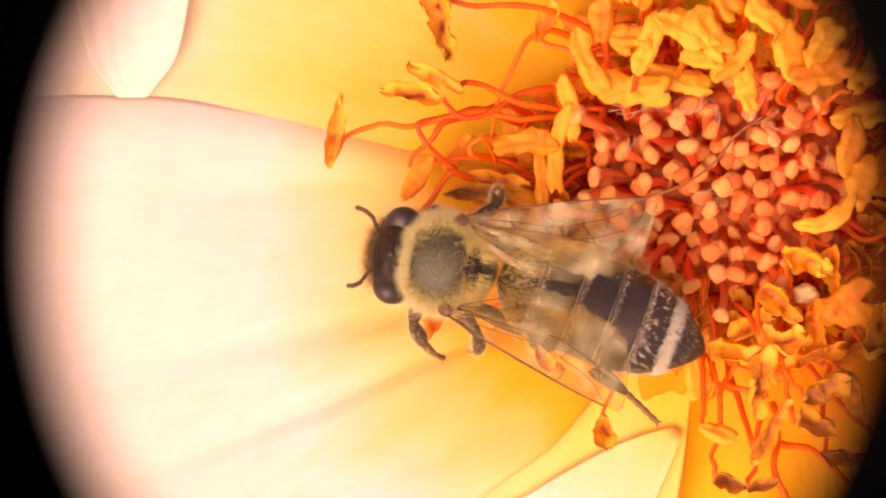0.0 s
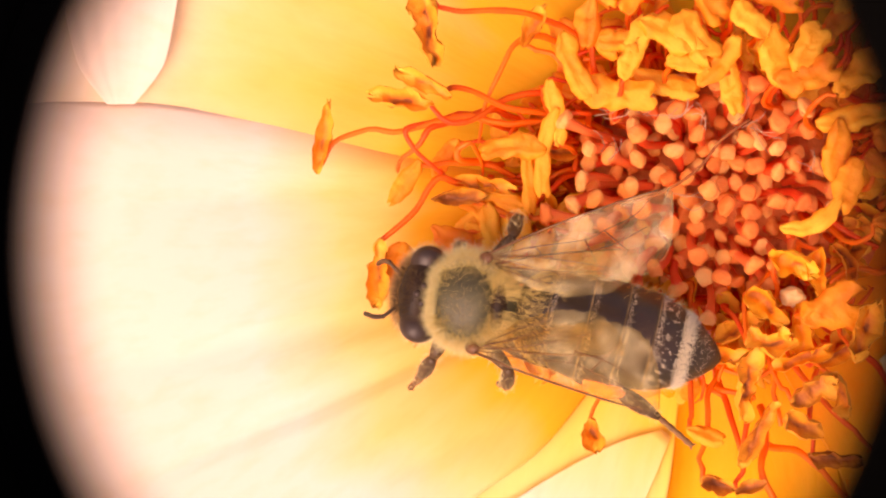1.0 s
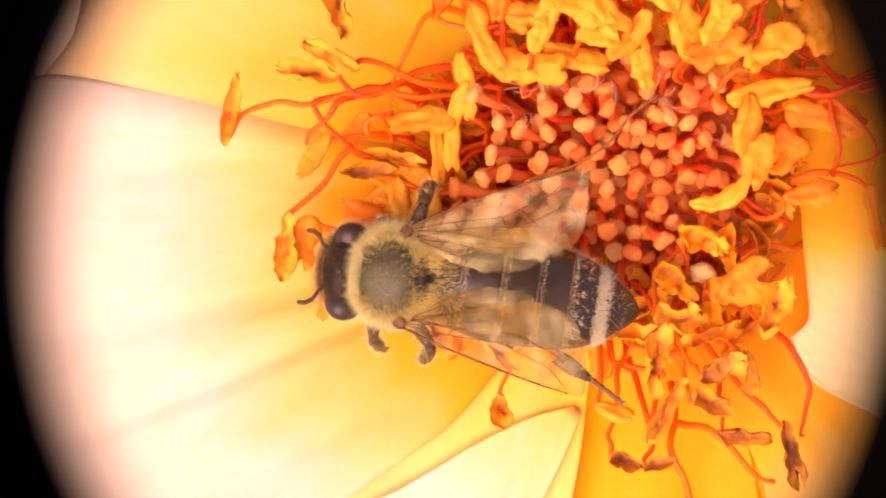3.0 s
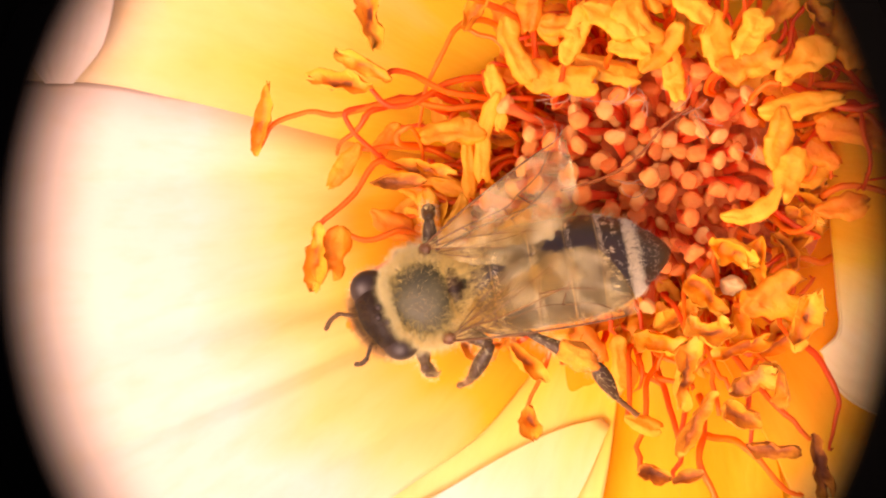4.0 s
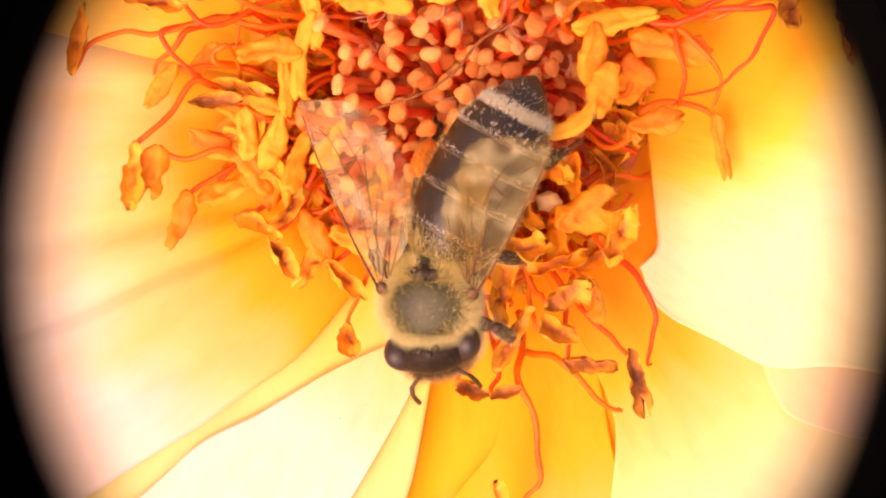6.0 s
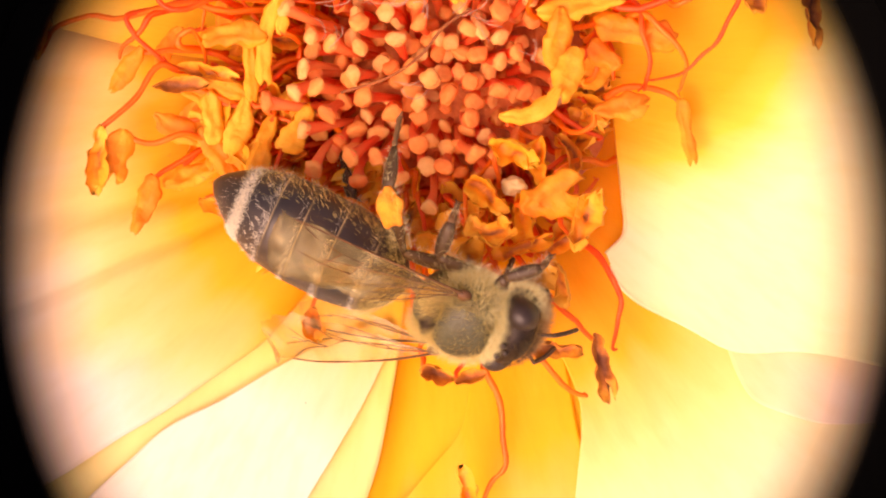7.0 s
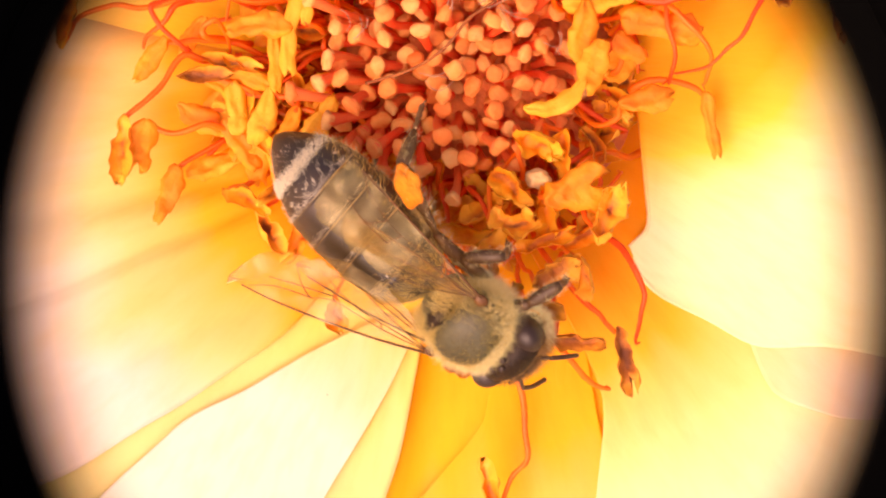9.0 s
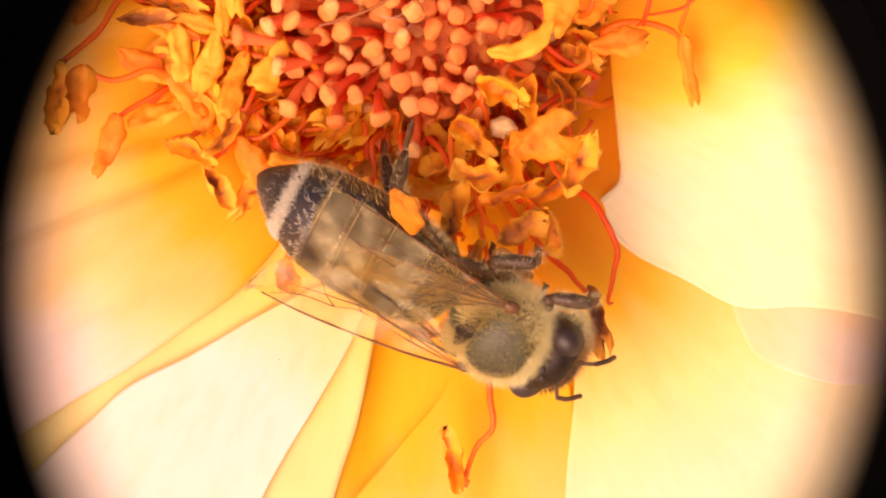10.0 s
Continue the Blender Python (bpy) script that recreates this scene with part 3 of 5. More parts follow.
def anther(bm, length, width, bend, split, dry, rnd):
    """A flat two-lobed pod along x, grooved down its middle and notched at its far end; a dried one is a curled open shell."""
    n, m = 18, 20
    ph, lob, skew = rnd.uniform(0, 6), rnd.uniform(0.08, 0.24), rnd.uniform(-0.3, 0.3)
    twist = rnd.uniform(-0.7, 0.7) * (1.3 if dry else 0.6)
    loops = []
    for i in range(n + 1):
        t = i / n
        prof = max(0.08, 1 - abs(2 * t - 1) ** 3.4) ** (0.55 if dry else 0.45) * (1 + lob * math.sin(6.5 * t + ph))
        a = bend * (t - 0.5)
        tw = twist * (t - 0.5)
        loop = []
        for k in range(m):
            f = 2 * math.pi * k / m
            c, z = math.cos(f), math.sin(f)
            side = 1 + skew * math.copysign(1, c) * math.sin(3 * t + ph)
            y = c * 0.5 * width * prof * side * (1 + split * 1.6 * t * t)
            groove = 1 - (0.5 if dry else 0.8) * math.exp(-(c / 0.24) ** 2)
            zz = z * (0.10 if dry else 0.20) * width * prof ** 0.5 * groove
            zz += (0.62 if dry else -0.06) * width * abs(c) ** 1.6 * prof * side + (0.35 if dry else 0.12) * width * (2 * t - 1) ** 2
            if dry:
                y *= 1 - 0.30 * abs(c) ** 3
            x = length * (t - 0.5) + length * ((0.10 if dry else 0.04) + split * (1 if dry else 0.75)) * (abs(c) - 0.6) * t ** 4
            y, zz = y * math.cos(tw) - zz * math.sin(tw), zz * math.cos(tw) + y * math.sin(tw)
            x, y = x * math.cos(a) - y * math.sin(a), y * math.cos(a) + x * math.sin(a)
            loop.append(Vector((x, y, zz)) * mm)
        loops.append(loop)
    rings(bm, loops)


def stamen(x, y, z, angle, length, width, way=(), dry=0, bend=0.0, split=0.05, tilt=0, seed=0):
    """A stamen: thread from the cup's rim through the way points to its anther at x, y, z; angle: where the anther points."""
    rnd = random.Random(seed)
    ca, sa = math.cos(radians(angle)), math.sin(radians(angle))
    end = Vector((x - ca * length * 0.42, y - sa * length * 0.42, z - 0.15))
    ang = math.atan2(y, x) + rnd.uniform(-0.25, 0.25)
    if way:
        pts = [Vector(p) for p in way] + [end]
    else:
        foot = Vector((4.3 * math.cos(ang), 4.3 * math.sin(ang), 0.8))
        mid = foot.lerp(end, 0.5) + Vector((rnd.uniform(-0.9, 0.9), rnd.uniform(-0.9, 0.9), rnd.uniform(0.6, 1.4)))
        pts = [foot, mid, end]
    path = curve(pts, 7)
    bm = bmesh.new()
    k = len(path)
    for i, p in enumerate(path[:-2]):
        p += Vector((noise.noise(p * 0.55 + Vector((seed, 0, 0))), noise.noise(p * 0.55 + Vector((0, seed, 0))), 0)) * 0.6
    tube(bm, [p * mm for p in path], [(0.135 - 0.055 * i / k + 0.02 * noise.noise(Vector((i * 0.5, seed, 0)))) * mm * (1 if length > 0 else 1 - 0.8 * (i / k) ** 3) for i in range(k)], 6)
    st = part("stamen", bm, FILAMENT, flower)
    if length <= 0:
        return st
    bm = bmesh.new()
    anther(bm, length, width, bend, split, dry, rnd)
    for v in bm.verts:
        v.co += Vector((noise.noise(v.co / mm * 2.4 + Vector((seed, 0, 0))), noise.noise(v.co / mm * 2.4 + Vector((0, seed, 9))), noise.noise(v.co / mm * 2.4 + Vector((7, 0, seed))))) * (0.22 if dry else 0.17) * width * mm
        v.co += Vector((noise.noise(v.co / mm * 6.5 + Vector((seed, 3, 0))), noise.noise(v.co / mm * 6.5 + Vector((0, seed, 5))), noise.noise(v.co / mm * 6.5 + Vector((2, 0, seed))))) * 0.075 * width * mm
    an = part("anther", bm, (ANTHER, ANTHER_DRY, ANTHER_OLD, ANTHER_OPEN)[dry], st, ("", "dried orange anther", "withered brown anther", "opened yellow anther")[dry])
    an.matrix_local = pose(x * mm, y * mm, z * mm, rnd.uniform(-18, 18), -tilt, angle)
    if dry in (1, 2):
        bm = bmesh.new()
        ball(bm, (0, 0, 0.14 * width * mm), (0.38 * length * mm, 0.17 * width * mm, 0.12 * width * mm), 14, 8, 0.7, seed)
        sl = part("pollen_slit", bm, SLIT, st, "dark brown slit")
        sl.matrix_local = an.matrix_local
    return st


def stamens():
    stamen(-13.96, 1.70, 5.00, 82, 2.60, 0.68, way=((-3.56, 1.78, 2.00), (-6.40, 2.54, 3.60), (-10.41, 2.11, 4.60), (-13.21, 1.87, 4.80),), dry=1, seed=1)
    stamen(-11.19, 2.99, 5.20, -182, 2.24, 0.92, way=((-3.97, 2.28, 2.00), (-6.40, 3.01, 3.50), (-8.80, 2.61, 4.80), (-9.80, 2.70, 5.00),), dry=1, seed=2)
    stamen(-10.29, 3.68, 5.60, -206, 1.96, 0.68, way=((-3.97, 2.49, 2.00), (-7.21, 2.73, 4.00), (-9.39, 3.29, 5.30),), dry=1, split=0.25, seed=3)
    stamen(-10.23, 5.58, 5.50, -92, 2.50, 1.12, way=((-3.56, 3.91, 2.00), (-5.60, 5.85, 4.00), (-8.80, 6.39, 5.20),), dry=1, seed=4)
    stamen(-8.26, 1.74, 3.50, -90, 0.00, 0.00, way=((-4.38, 4.91, 2.40), (-6.10, 5.26, 3.60), (-7.37, 4.73, 4.20), (-8.01, 3.42, 4.30), (-8.26, 1.94, 3.60),), seed=5)
    stamen(-11.33, 0.52, 4.00, -90, 0.00, 0.00, way=((-6.00, 2.27, 2.50), (-9.61, 2.62, 4.50), (-10.81, 1.77, 4.60), (-11.33, 0.62, 4.10),), seed=6)
    stamen(-9.79, 0.62, 3.80, -90, 0.00, 0.00, way=((-7.21, 2.05, 3.00), (-10.41, 2.45, 4.60), (-10.61, 1.51, 4.60), (-9.82, 0.66, 4.00),), seed=7)
    stamen(-8.62, 0.23, 3.50, -90, 0.00, 0.00, way=((-7.83, 0.65, 2.60), (-9.21, 0.65, 4.60), (-9.24, 1.24, 4.80), (-8.60, 1.30, 4.80), (-8.52, 0.32, 3.60),), seed=8)
    stamen(-9.12, -0.43, 4.00, -5, 1.84, 0.68, dry=2, seed=9)
    stamen(-11.08, 0.11, 4.20, -125, 1.90, 0.61, split=0.05, seed=10)
    stamen(-12.01, -3.10, 4.60, -95, 2.36, 0.88, way=((-6.41, -0.56, 2.00), (-9.62, 0.21, 4.20), (-11.01, -0.90, 4.60), (-11.81, -2.00, 4.70),), dry=1, seed=11)
    stamen(-7.20, 1.37, 4.60, -178, 2.30, 0.86, bend=0.3, seed=12)
    stamen(-6.10, 1.21, 4.60, -100, 3.20, 0.61, bend=0.3, seed=13)
    stamen(-6.64, 0.21, 4.20, -85, 2.40, 0.54, seed=14)
    stamen(-5.70, 2.61, 4.60, -80, 2.40, 0.61, seed=15)
    stamen(-8.26, -0.08, 3.80, -10, 2.20, 0.64, dry=1, seed=16)
    stamen(-7.61, -0.48, 3.80, -200, 1.80, 0.65, seed=17)
    stamen(-9.64, 1.04, 3.00, -120, 1.60, 0.61, seed=18)
    stamen(-8.42, -0.88, 3.20, -30, 1.80, 0.65, seed=19)
    stamen(-5.10, 4.17, 5.80, -62, 2.50, 0.83, bend=0.3, seed=20)
    stamen(-3.51, 5.06, 6.00, 0, 1.40, 0.79, split=0.2, seed=21)
    stamen(-2.92, 4.76, 6.00, 70, 2.20, 0.76, split=0.3, seed=22)
    stamen(-1.63, 5.44, 6.20, -20, 2.40, 1.08, split=0.2, seed=23)
    stamen(-0.74, 5.24, 6.30, -60, 2.00, 1.08, split=0.2, seed=24)
    stamen(0.07, 4.36, 6.00, 55, 2.20, 0.83, seed=25)
    stamen(-1.03, 4.26, 6.00, -10, 1.60, 0.61, seed=26)
    stamen(-3.50, 3.29, 5.20, -5, 2.60, 1.08, split=0.2, seed=27)
    stamen(1.14, 5.83, 6.40, -40, 1.60, 0.90, seed=28)
    stamen(2.05, 4.65, 6.20, -80, 2.10, 1.08, split=0.1, seed=29)
    stamen(3.23, 4.74, 6.40, 60, 1.80, 1.04, split=0.25, seed=30)
    stamen(3.13, 3.85, 6.40, 15, 2.20, 1.01, split=0.2, seed=31)
    stamen(5.15, 3.87, 5.80, 35, 2.40, 1.01, split=0.1, seed=32)
    stamen(6.76, 4.97, 5.60, -85, 2.70, 1.01, seed=33)
    stamen(5.06, 2.34, 5.60, 8, 3.00, 0.83, seed=34)
    stamen(7.01, 1.50, 4.80, -12, 3.00, 1.08, seed=35)
    stamen(4.25, 1.18, 5.80, -95, 2.20, 0.83, seed=36)
    stamen(4.63, -0.02, 6.20, -110, 2.00, 0.90, split=0.15, seed=37)
    stamen(3.43, -1.41, 6.40, 25, 2.50, 0.61, bend=0.7, seed=38)
    stamen(6.47, -1.24, 5.40, 8, 1.84, 0.76, split=0.25, seed=39)
    stamen(5.95, 0.72, 4.20, -30, 1.40, 0.79, seed=40)
    stamen(-4.00, 5.19, 5.20, -40, 1.60, 0.79, seed=41)
    stamen(-4.50, 5.78, 5.40, -100, 1.80, 0.79, seed=42)
    stamen(-6.40, 5.65, 4.00, 60, 1.60, 0.80, dry=1, seed=43)
    stamen(-1.79, 3.61, 4.60, -20, 2.40, 0.90, seed=44)
    stamen(0.60, 3.40, 5.00, -80, 1.80, 0.79, seed=45)
    stamen(4.19, 5.59, 5.20, 50, 1.80, 0.90, seed=46)
    stamen(5.61, 5.41, 4.80, -60, 1.60, 0.88, dry=1, seed=47)
    stamen(1.97, 6.77, 5.60, -20, 2.20, 1.01, split=0.2, seed=48)
    stamen(-0.42, 6.76, 5.80, -60, 2.20, 1.01, split=0.2, seed=49)
    stamen(-2.61, 6.88, 5.40, 50, 2.00, 0.90, split=0.2, seed=50)
    stamen(4.18, 6.98, 5.40, -40, 2.20, 1.01, seed=51)
    stamen(6.40, 7.00, 5.00, 30, 2.20, 1.00, dry=1, seed=52)
    stamen(-4.20, 7.20, 5.00, -60, 2.00, 0.83, seed=53)
    stamen(-1.59, 8.02, 4.60, -20, 2.00, 0.90, seed=54)
    stamen(1.42, 8.22, 4.60, -100, 2.20, 0.90, seed=55)
    stamen(4.42, 8.43, 4.60, -50, 2.20, 0.90, seed=56)
    stamen(2.69, -2.80, 5.20, -20, 1.70, 1.20, dry=3, split=0.15, seed=57)
    stamen(3.62, -3.10, 5.40, -95, 1.70, 0.84, dry=3, bend=0.6, seed=58)
    stamen(1.84, -4.30, 5.00, -60, 1.80, 1.04, dry=3, seed=59)
    stamen(3.94, -4.39, 6.00, 20, 2.10, 1.26, split=0.5, seed=60)
    stamen(5.26, -5.29, 5.60, 60, 2.10, 1.24, dry=1, split=0.1, seed=61)
    stamen(1.77, -5.79, 5.60, -10, 1.80, 1.16, dry=1, bend=0.9, seed=62)
    stamen(0.99, -7.00, 5.20, -110, 2.30, 1.20, dry=1, seed=63)
    stamen(1.39, -8.89, 5.20, 65, 2.60, 0.84, dry=2, seed=64)
    stamen(3.27, -7.29, 5.60, 30, 1.80, 0.96, dry=2, split=0.2, seed=65)
    stamen(4.38, -7.35, 5.40, -60, 1.70, 0.88, dry=1, seed=66)
    stamen(2.88, -8.69, 5.40, -10, 1.50, 1.08, dry=2, bend=0.8, seed=67)
    stamen(4.20, -9.70, 5.00, -10, 1.90, 0.80, dry=2, seed=68)
    stamen(5.87, -10.32, 4.60, -70, 2.20, 0.68, dry=2, split=0.3, seed=69)
    stamen(0.01, -10.68, 4.60, -10, 1.24, 0.84, dry=2, seed=70)
    stamen(1.22, -10.87, 4.40, 10, 1.24, 0.60, dry=2, seed=71)
    stamen(-4.35, -8.95, 3.60, -70, 1.10, 0.88, dry=1, seed=72)
    stamen(-0.38, -8.93, 4.20, -20, 1.40, 0.65, seed=73)
    stamen(2.99, -6.20, 5.20, 15, 2.20, 0.76, dry=3, seed=74)
    stamen(4.41, -6.00, 4.80, 30, 2.20, 0.60, dry=3, seed=75)
    stamen(3.02, -5.21, 4.60, -80, 2.00, 1.00, dry=3, seed=76)
    stamen(0.83, -5.21, 4.20, 30, 1.80, 0.96, dry=1, seed=77)
    stamen(0.23, -6.02, 4.00, -30, 1.80, 1.00, dry=3, seed=78)
    stamen(6.34, -9.88, 3.00, -90, 0.00, 0.00, way=((4.35, -5.23, 2.40), (5.46, -6.62, 4.00), (6.70, -8.22, 4.20), (6.29, -9.69, 3.60),), seed=79)
    stamen(5.22, -11.46, 3.00, -90, 0.00, 0.00, way=((2.11, -9.29, 2.60), (3.33, -10.12, 4.40), (5.20, -11.44, 3.40),), seed=80)
    stamen(7.17, -0.59, 4.00, -90, 0.00, 0.00, way=((5.15, 0.04, 2.60), (6.43, 2.61, 4.60), (7.35, 1.20, 5.20), (7.08, -0.59, 4.40),), seed=81)
    stamen(8.68, -0.79, 4.00, -90, 0.00, 0.00, way=((5.35, 1.25, 2.60), (7.20, 2.40, 5.00), (8.74, 0.80, 5.20), (8.61, -0.69, 4.40),), seed=82)
    stamen(7.47, 0.02, 4.00, -90, 0.00, 0.00, way=((4.54, 3.48, 2.60), (6.40, 2.40, 5.00), (9.55, 2.98, 5.60), (10.45, 2.98, 5.60), (10.36, 1.79, 5.40), (9.20, 0.40, 5.00), (7.46, -0.09, 4.20),), seed=83)
    stamen(1.20, -15.10, 3.40, 112, 2.30, 0.80, way=((1.70, -8.07, 2.60), (1.80, -10.40, 4.20), (2.05, -11.60, 4.10), (2.45, -12.50, 3.90), (2.65, -13.40, 3.70), (2.10, -14.45, 3.40),), dry=3, seed=84)
    stamen(11.30, 2.81, 4.60, -95, 1.24, 0.92, way=((5.55, 3.69, 2.60), (8.43, 2.61, 4.60), (10.20, 3.30, 5.00),), dry=2, seed=85)
    stamen(13.24, 2.41, 4.60, -92, 2.60, 0.92, way=((5.55, 4.09, 2.60), (8.42, 3.01, 4.80), (11.18, 3.59, 5.20), (12.70, 3.60, 5.00),), dry=2, seed=86)
    stamen(8.93, -1.99, 3.40, -80, 2.40, 0.50, way=((6.16, -0.57, 2.60), (8.12, -0.58, 3.40),), seed=87)
    stamen(5.57, -1.99, 3.00, -10, 0.00, 0.00, way=((3.52, -0.57, 2.60), (4.68, -1.79, 3.60), (5.82, -1.95, 3.20),), seed=88)
    stamen(4.50, -3.61, 3.20, -10, 0.00, 0.00, way=((6.08, -2.90, 1.40), (5.22, -3.04, 3.00), (4.08, -3.61, 3.60),), seed=89)
    stamen(-11.38, -2.90, 4.40, -100, 1.80, 0.90, way=((-6.41, -2.39, 2.00), (-8.82, -2.40, 4.00), (-10.42, -2.60, 4.20),), split=0.2, seed=90)
    stamen(-10.43, -4.61, 3.80, -110, 2.20, 0.72, seed=91)
    stamen(-9.23, -1.99, 3.60, -30, 2.00, 0.79, seed=92)
    stamen(-7.81, -2.80, 3.60, -60, 2.20, 0.83, seed=93)
    stamen(-7.61, -4.82, 3.60, -30, 1.80, 0.92, dry=1, seed=94)
    stamen(-8.83, -3.61, 3.40, 20, 2.00, 0.76, seed=95)
    stamen(-6.40, -3.40, 3.80, -90, 2.20, 0.83, seed=96)
    stamen(-5.60, -5.22, 3.60, -60, 2.00, 0.83, seed=97)
    stamen(-3.99, -5.42, 3.80, -20, 2.20, 0.90, seed=98)
    stamen(-2.37, -6.02, 3.60, -50, 2.00, 0.83, seed=99)
    stamen(-6.81, -6.03, 3.40, -60, 1.80, 0.80, dry=1, seed=100)
    stamen(-1.16, -6.83, 3.60, -80, 2.00, 0.79, seed=101)
    stamen(-4.59, -6.84, 3.20, -40, 1.80, 0.84, dry=1, seed=102)
    stamen(-8.01, -1.59, 3.80, -80, 1.80, 0.79, seed=103)
    rnd = random.Random(29)
    for k in range(30):
        x, y = rnd.uniform(-8.6, -4.9), rnd.uniform(-6.4, -0.4)
        if y < -1.6 * x - 15.5 or math.hypot(x, y) < 5.0:
            continue
        stamen(x, y, rnd.uniform(2.6, 4.3), -90 + rnd.uniform(-55, 45), rnd.uniform(1.5, 2.6), rnd.uniform(0.55, 0.85), dry=rnd.choice((0, 0, 3, 1)), bend=rnd.uniform(-0.6, 0.6),
               split=rnd.uniform(0, 0.3), tilt=rnd.uniform(-25, 25), seed=700 + k)
    rnd = random.Random(5)
    for k in range(95):
        a = 2 * math.pi * (k + rnd.random()) / 95
        r = rnd.uniform(4.9, 7.2) + 0.8 * math.cos(2 * a + 0.6)
        if math.cos(a + 0.35) > 0.85:
            r = min(r, 5.7)
        stamen(r * math.cos(a), r * math.sin(a), rnd.uniform(1.8, 3.2), math.degrees(a) + rnd.uniform(-70, 70), rnd.uniform(1.2, 2.0),
               rnd.uniform(0.6, 0.9), dry=rnd.choice((0, 3, 3, 1, 1) if math.sin(a) < 0.2 else (0, 0, 3, 1)), bend=rnd.uniform(-0.8, 0.8), split=rnd.uniform(0, 0.3), tilt=rnd.uniform(-30, 30), seed=500 + k)


def threads():
    """Bare curled filaments between the stamens."""
    rnd = random.Random(17)
    for k in range(80):
        a = 2 * math.pi * (k + rnd.random()) / 80
        r = rnd.uniform(4.6, 5.6)
        if math.cos(a + 0.3) > 0.86:
            continue
        p = Vector((r * math.cos(a), r * math.sin(a), 1.2))
        way = [p]
        h = a + rnd.uniform(-0.8, 0.8)
        turn = rnd.choice((-1, 1)) * rnd.uniform(0.2, 0.9)
        z = 2.0
        for i in range(4):
            step = rnd.uniform(0.5, 0.95)
            p = Vector((p.x + step * math.cos(h), p.y + step * math.sin(h), z))
            z += (0.9, 0.5, -0.1, -0.5)[i] * rnd.uniform(0.5, 1.2)
            h += turn
            way.append(p)
        stamen(p.x, p.y, z, 0, 0, 0, way=tuple(way), seed=900 + k)


def small_things():
    bm = bmesh.new()
    ball(bm, (0, 0, 0), (0.46 * mm, 0.36 * mm, 0.36 * mm), 28, 18, 0.25, 6)
    b = part("bud", bm, BUD, flower, "small cream coloured bud among the anthers")
    b.location = Vector(BUD_AT) * mm
    bm = bmesh.new()
    pts = curve([Vector(p) * mm for p in ((-3.4, -0.7, 5.2), (-1.8, -0.2, 5.4), (-0.6, 0.6, 5.3), (0.2, 1.6, 5.2), (1.2, 2.3, 5.0))], 8)
    tube(bm, pts, [(0.055 + 0.035 * noise.noise(Vector((i * 0.7, 2.0, 0)))) * mm for i in range(len(pts))], 7)
    part("withered_thread", bm, SLIT, flower, "thin withered brown thread")
    rnd = random.Random(23)
    for x, y, z, h, l in WISPS:
        for k in range(3):
            a = radians(h) + rnd.uniform(-0.5, 0.5)
            p = Vector((x + rnd.uniform(-0.2, 0.2), y + rnd.uniform(-0.2, 0.2), z))
            pts = []
            for i in range(5):
                pts.append(p * mm)
                p = p + Vector((math.cos(a), math.sin(a), rnd.uniform(-0.2, 0.3))) * l / 5
                a += rnd.uniform(-0.1, 0.8)
            bm = bmesh.new()
            tube(bm, curve(pts, 3), 0.014 * mm, 5)
            part("hair", bm, WISP, flower, "fine pale hair")


BUD_AT = (2.72, -4.00, 4.6)
WISPS = [(0.60, 2.10, 5.0, 20, 1.6), (-2.60, 2.60, 5.0, 10, 1.5), (-1.60, 2.50, 5.0, -20, 1.4), (-4.00, 1.00, 5.0, 60, 1.2), (1.20, 2.20, 5.0, -40, 1.4), (-0.40, 1.90, 5.0, 70, 1.2), (3.40, 0.40, 5.0, 80, 1.0), (-4.20, 2.60, 5.0, 0, 1.4), (-1.40, -0.40, 5.0, -30, 1.6)]
pistils()
stamens()
threads()
small_things()


# ---- the bee ----
bee = tagged(new("honey_bee"), "dark brown honey bee with olive fur and smoky wings", "bee")
JOINTS = {}


def fur(name, parent, mat, count, sampler, length, thick, seed, lean=(0, 0, 0), label=""):
    """Many fine tapered hairs on a surface; sampler gives a place and its normal."""
    rnd = random.Random(seed)
    vs, fs = [], []
    for k in range(count):
        p, nrm = sampler(rnd)
        d = (nrm + Vector(lean) + Vector((rnd.uniform(-1, 1), rnd.uniform(-1, 1), rnd.uniform(-1, 1))) * 0.45).normalized()
        side = d.cross(Vector((rnd.uniform(-1, 1), rnd.uniform(-1, 1), rnd.uniform(-1, 1)))).normalized() * thick
        other = d.cross(side)
        l = length * rnd.uniform(0.5, 1.15)
        b = len(vs)
        tip = p + d * l + Vector((rnd.uniform(-1, 1), rnd.uniform(-1, 1), rnd.uniform(-1, 0.4))) * l * 0.18
        vs += [(p + side) * mm, (p - side * 0.5 + other * 0.87) * mm, (p - side * 0.5 - other * 0.87) * mm, tip * mm]
        fs += [(b, b + 1, b + 3), (b + 1, b + 2, b + 3), (b + 2, b, b + 3)]
    me = bpy.data.meshes.new(name)
    me.from_pydata([tuple(v) for v in vs], [], fs)
    me.materials.append(mat)
    ob = new(name, me)
    ob.parent = parent
    if label:
        ob["label"] = label
    return ob


def on_ball(centre, radii, keep):
    c = Vector(centre)
    def sampler(rnd):
        while True:
            d = Vector((rnd.gauss(0, 1), rnd.gauss(0, 1), rnd.gauss(0, 1))).normalized()
            if keep(d, rnd):
                return c + Vector((d.x * radii[0], d.y * radii[1], d.z * radii[2])) * 0.98, Vector((d.x / radii[0], d.y / radii[1], d.z / radii[2])).normalized()
    return sampler


def enlarge(ob, k):
    """Make a part and its pieces larger about the part's own joint."""
    for o in (ob, *ob.children):
        o.data.transform(Matrix.Scale(k, 4))
        if o is not ob:
            o.location = o.location * k


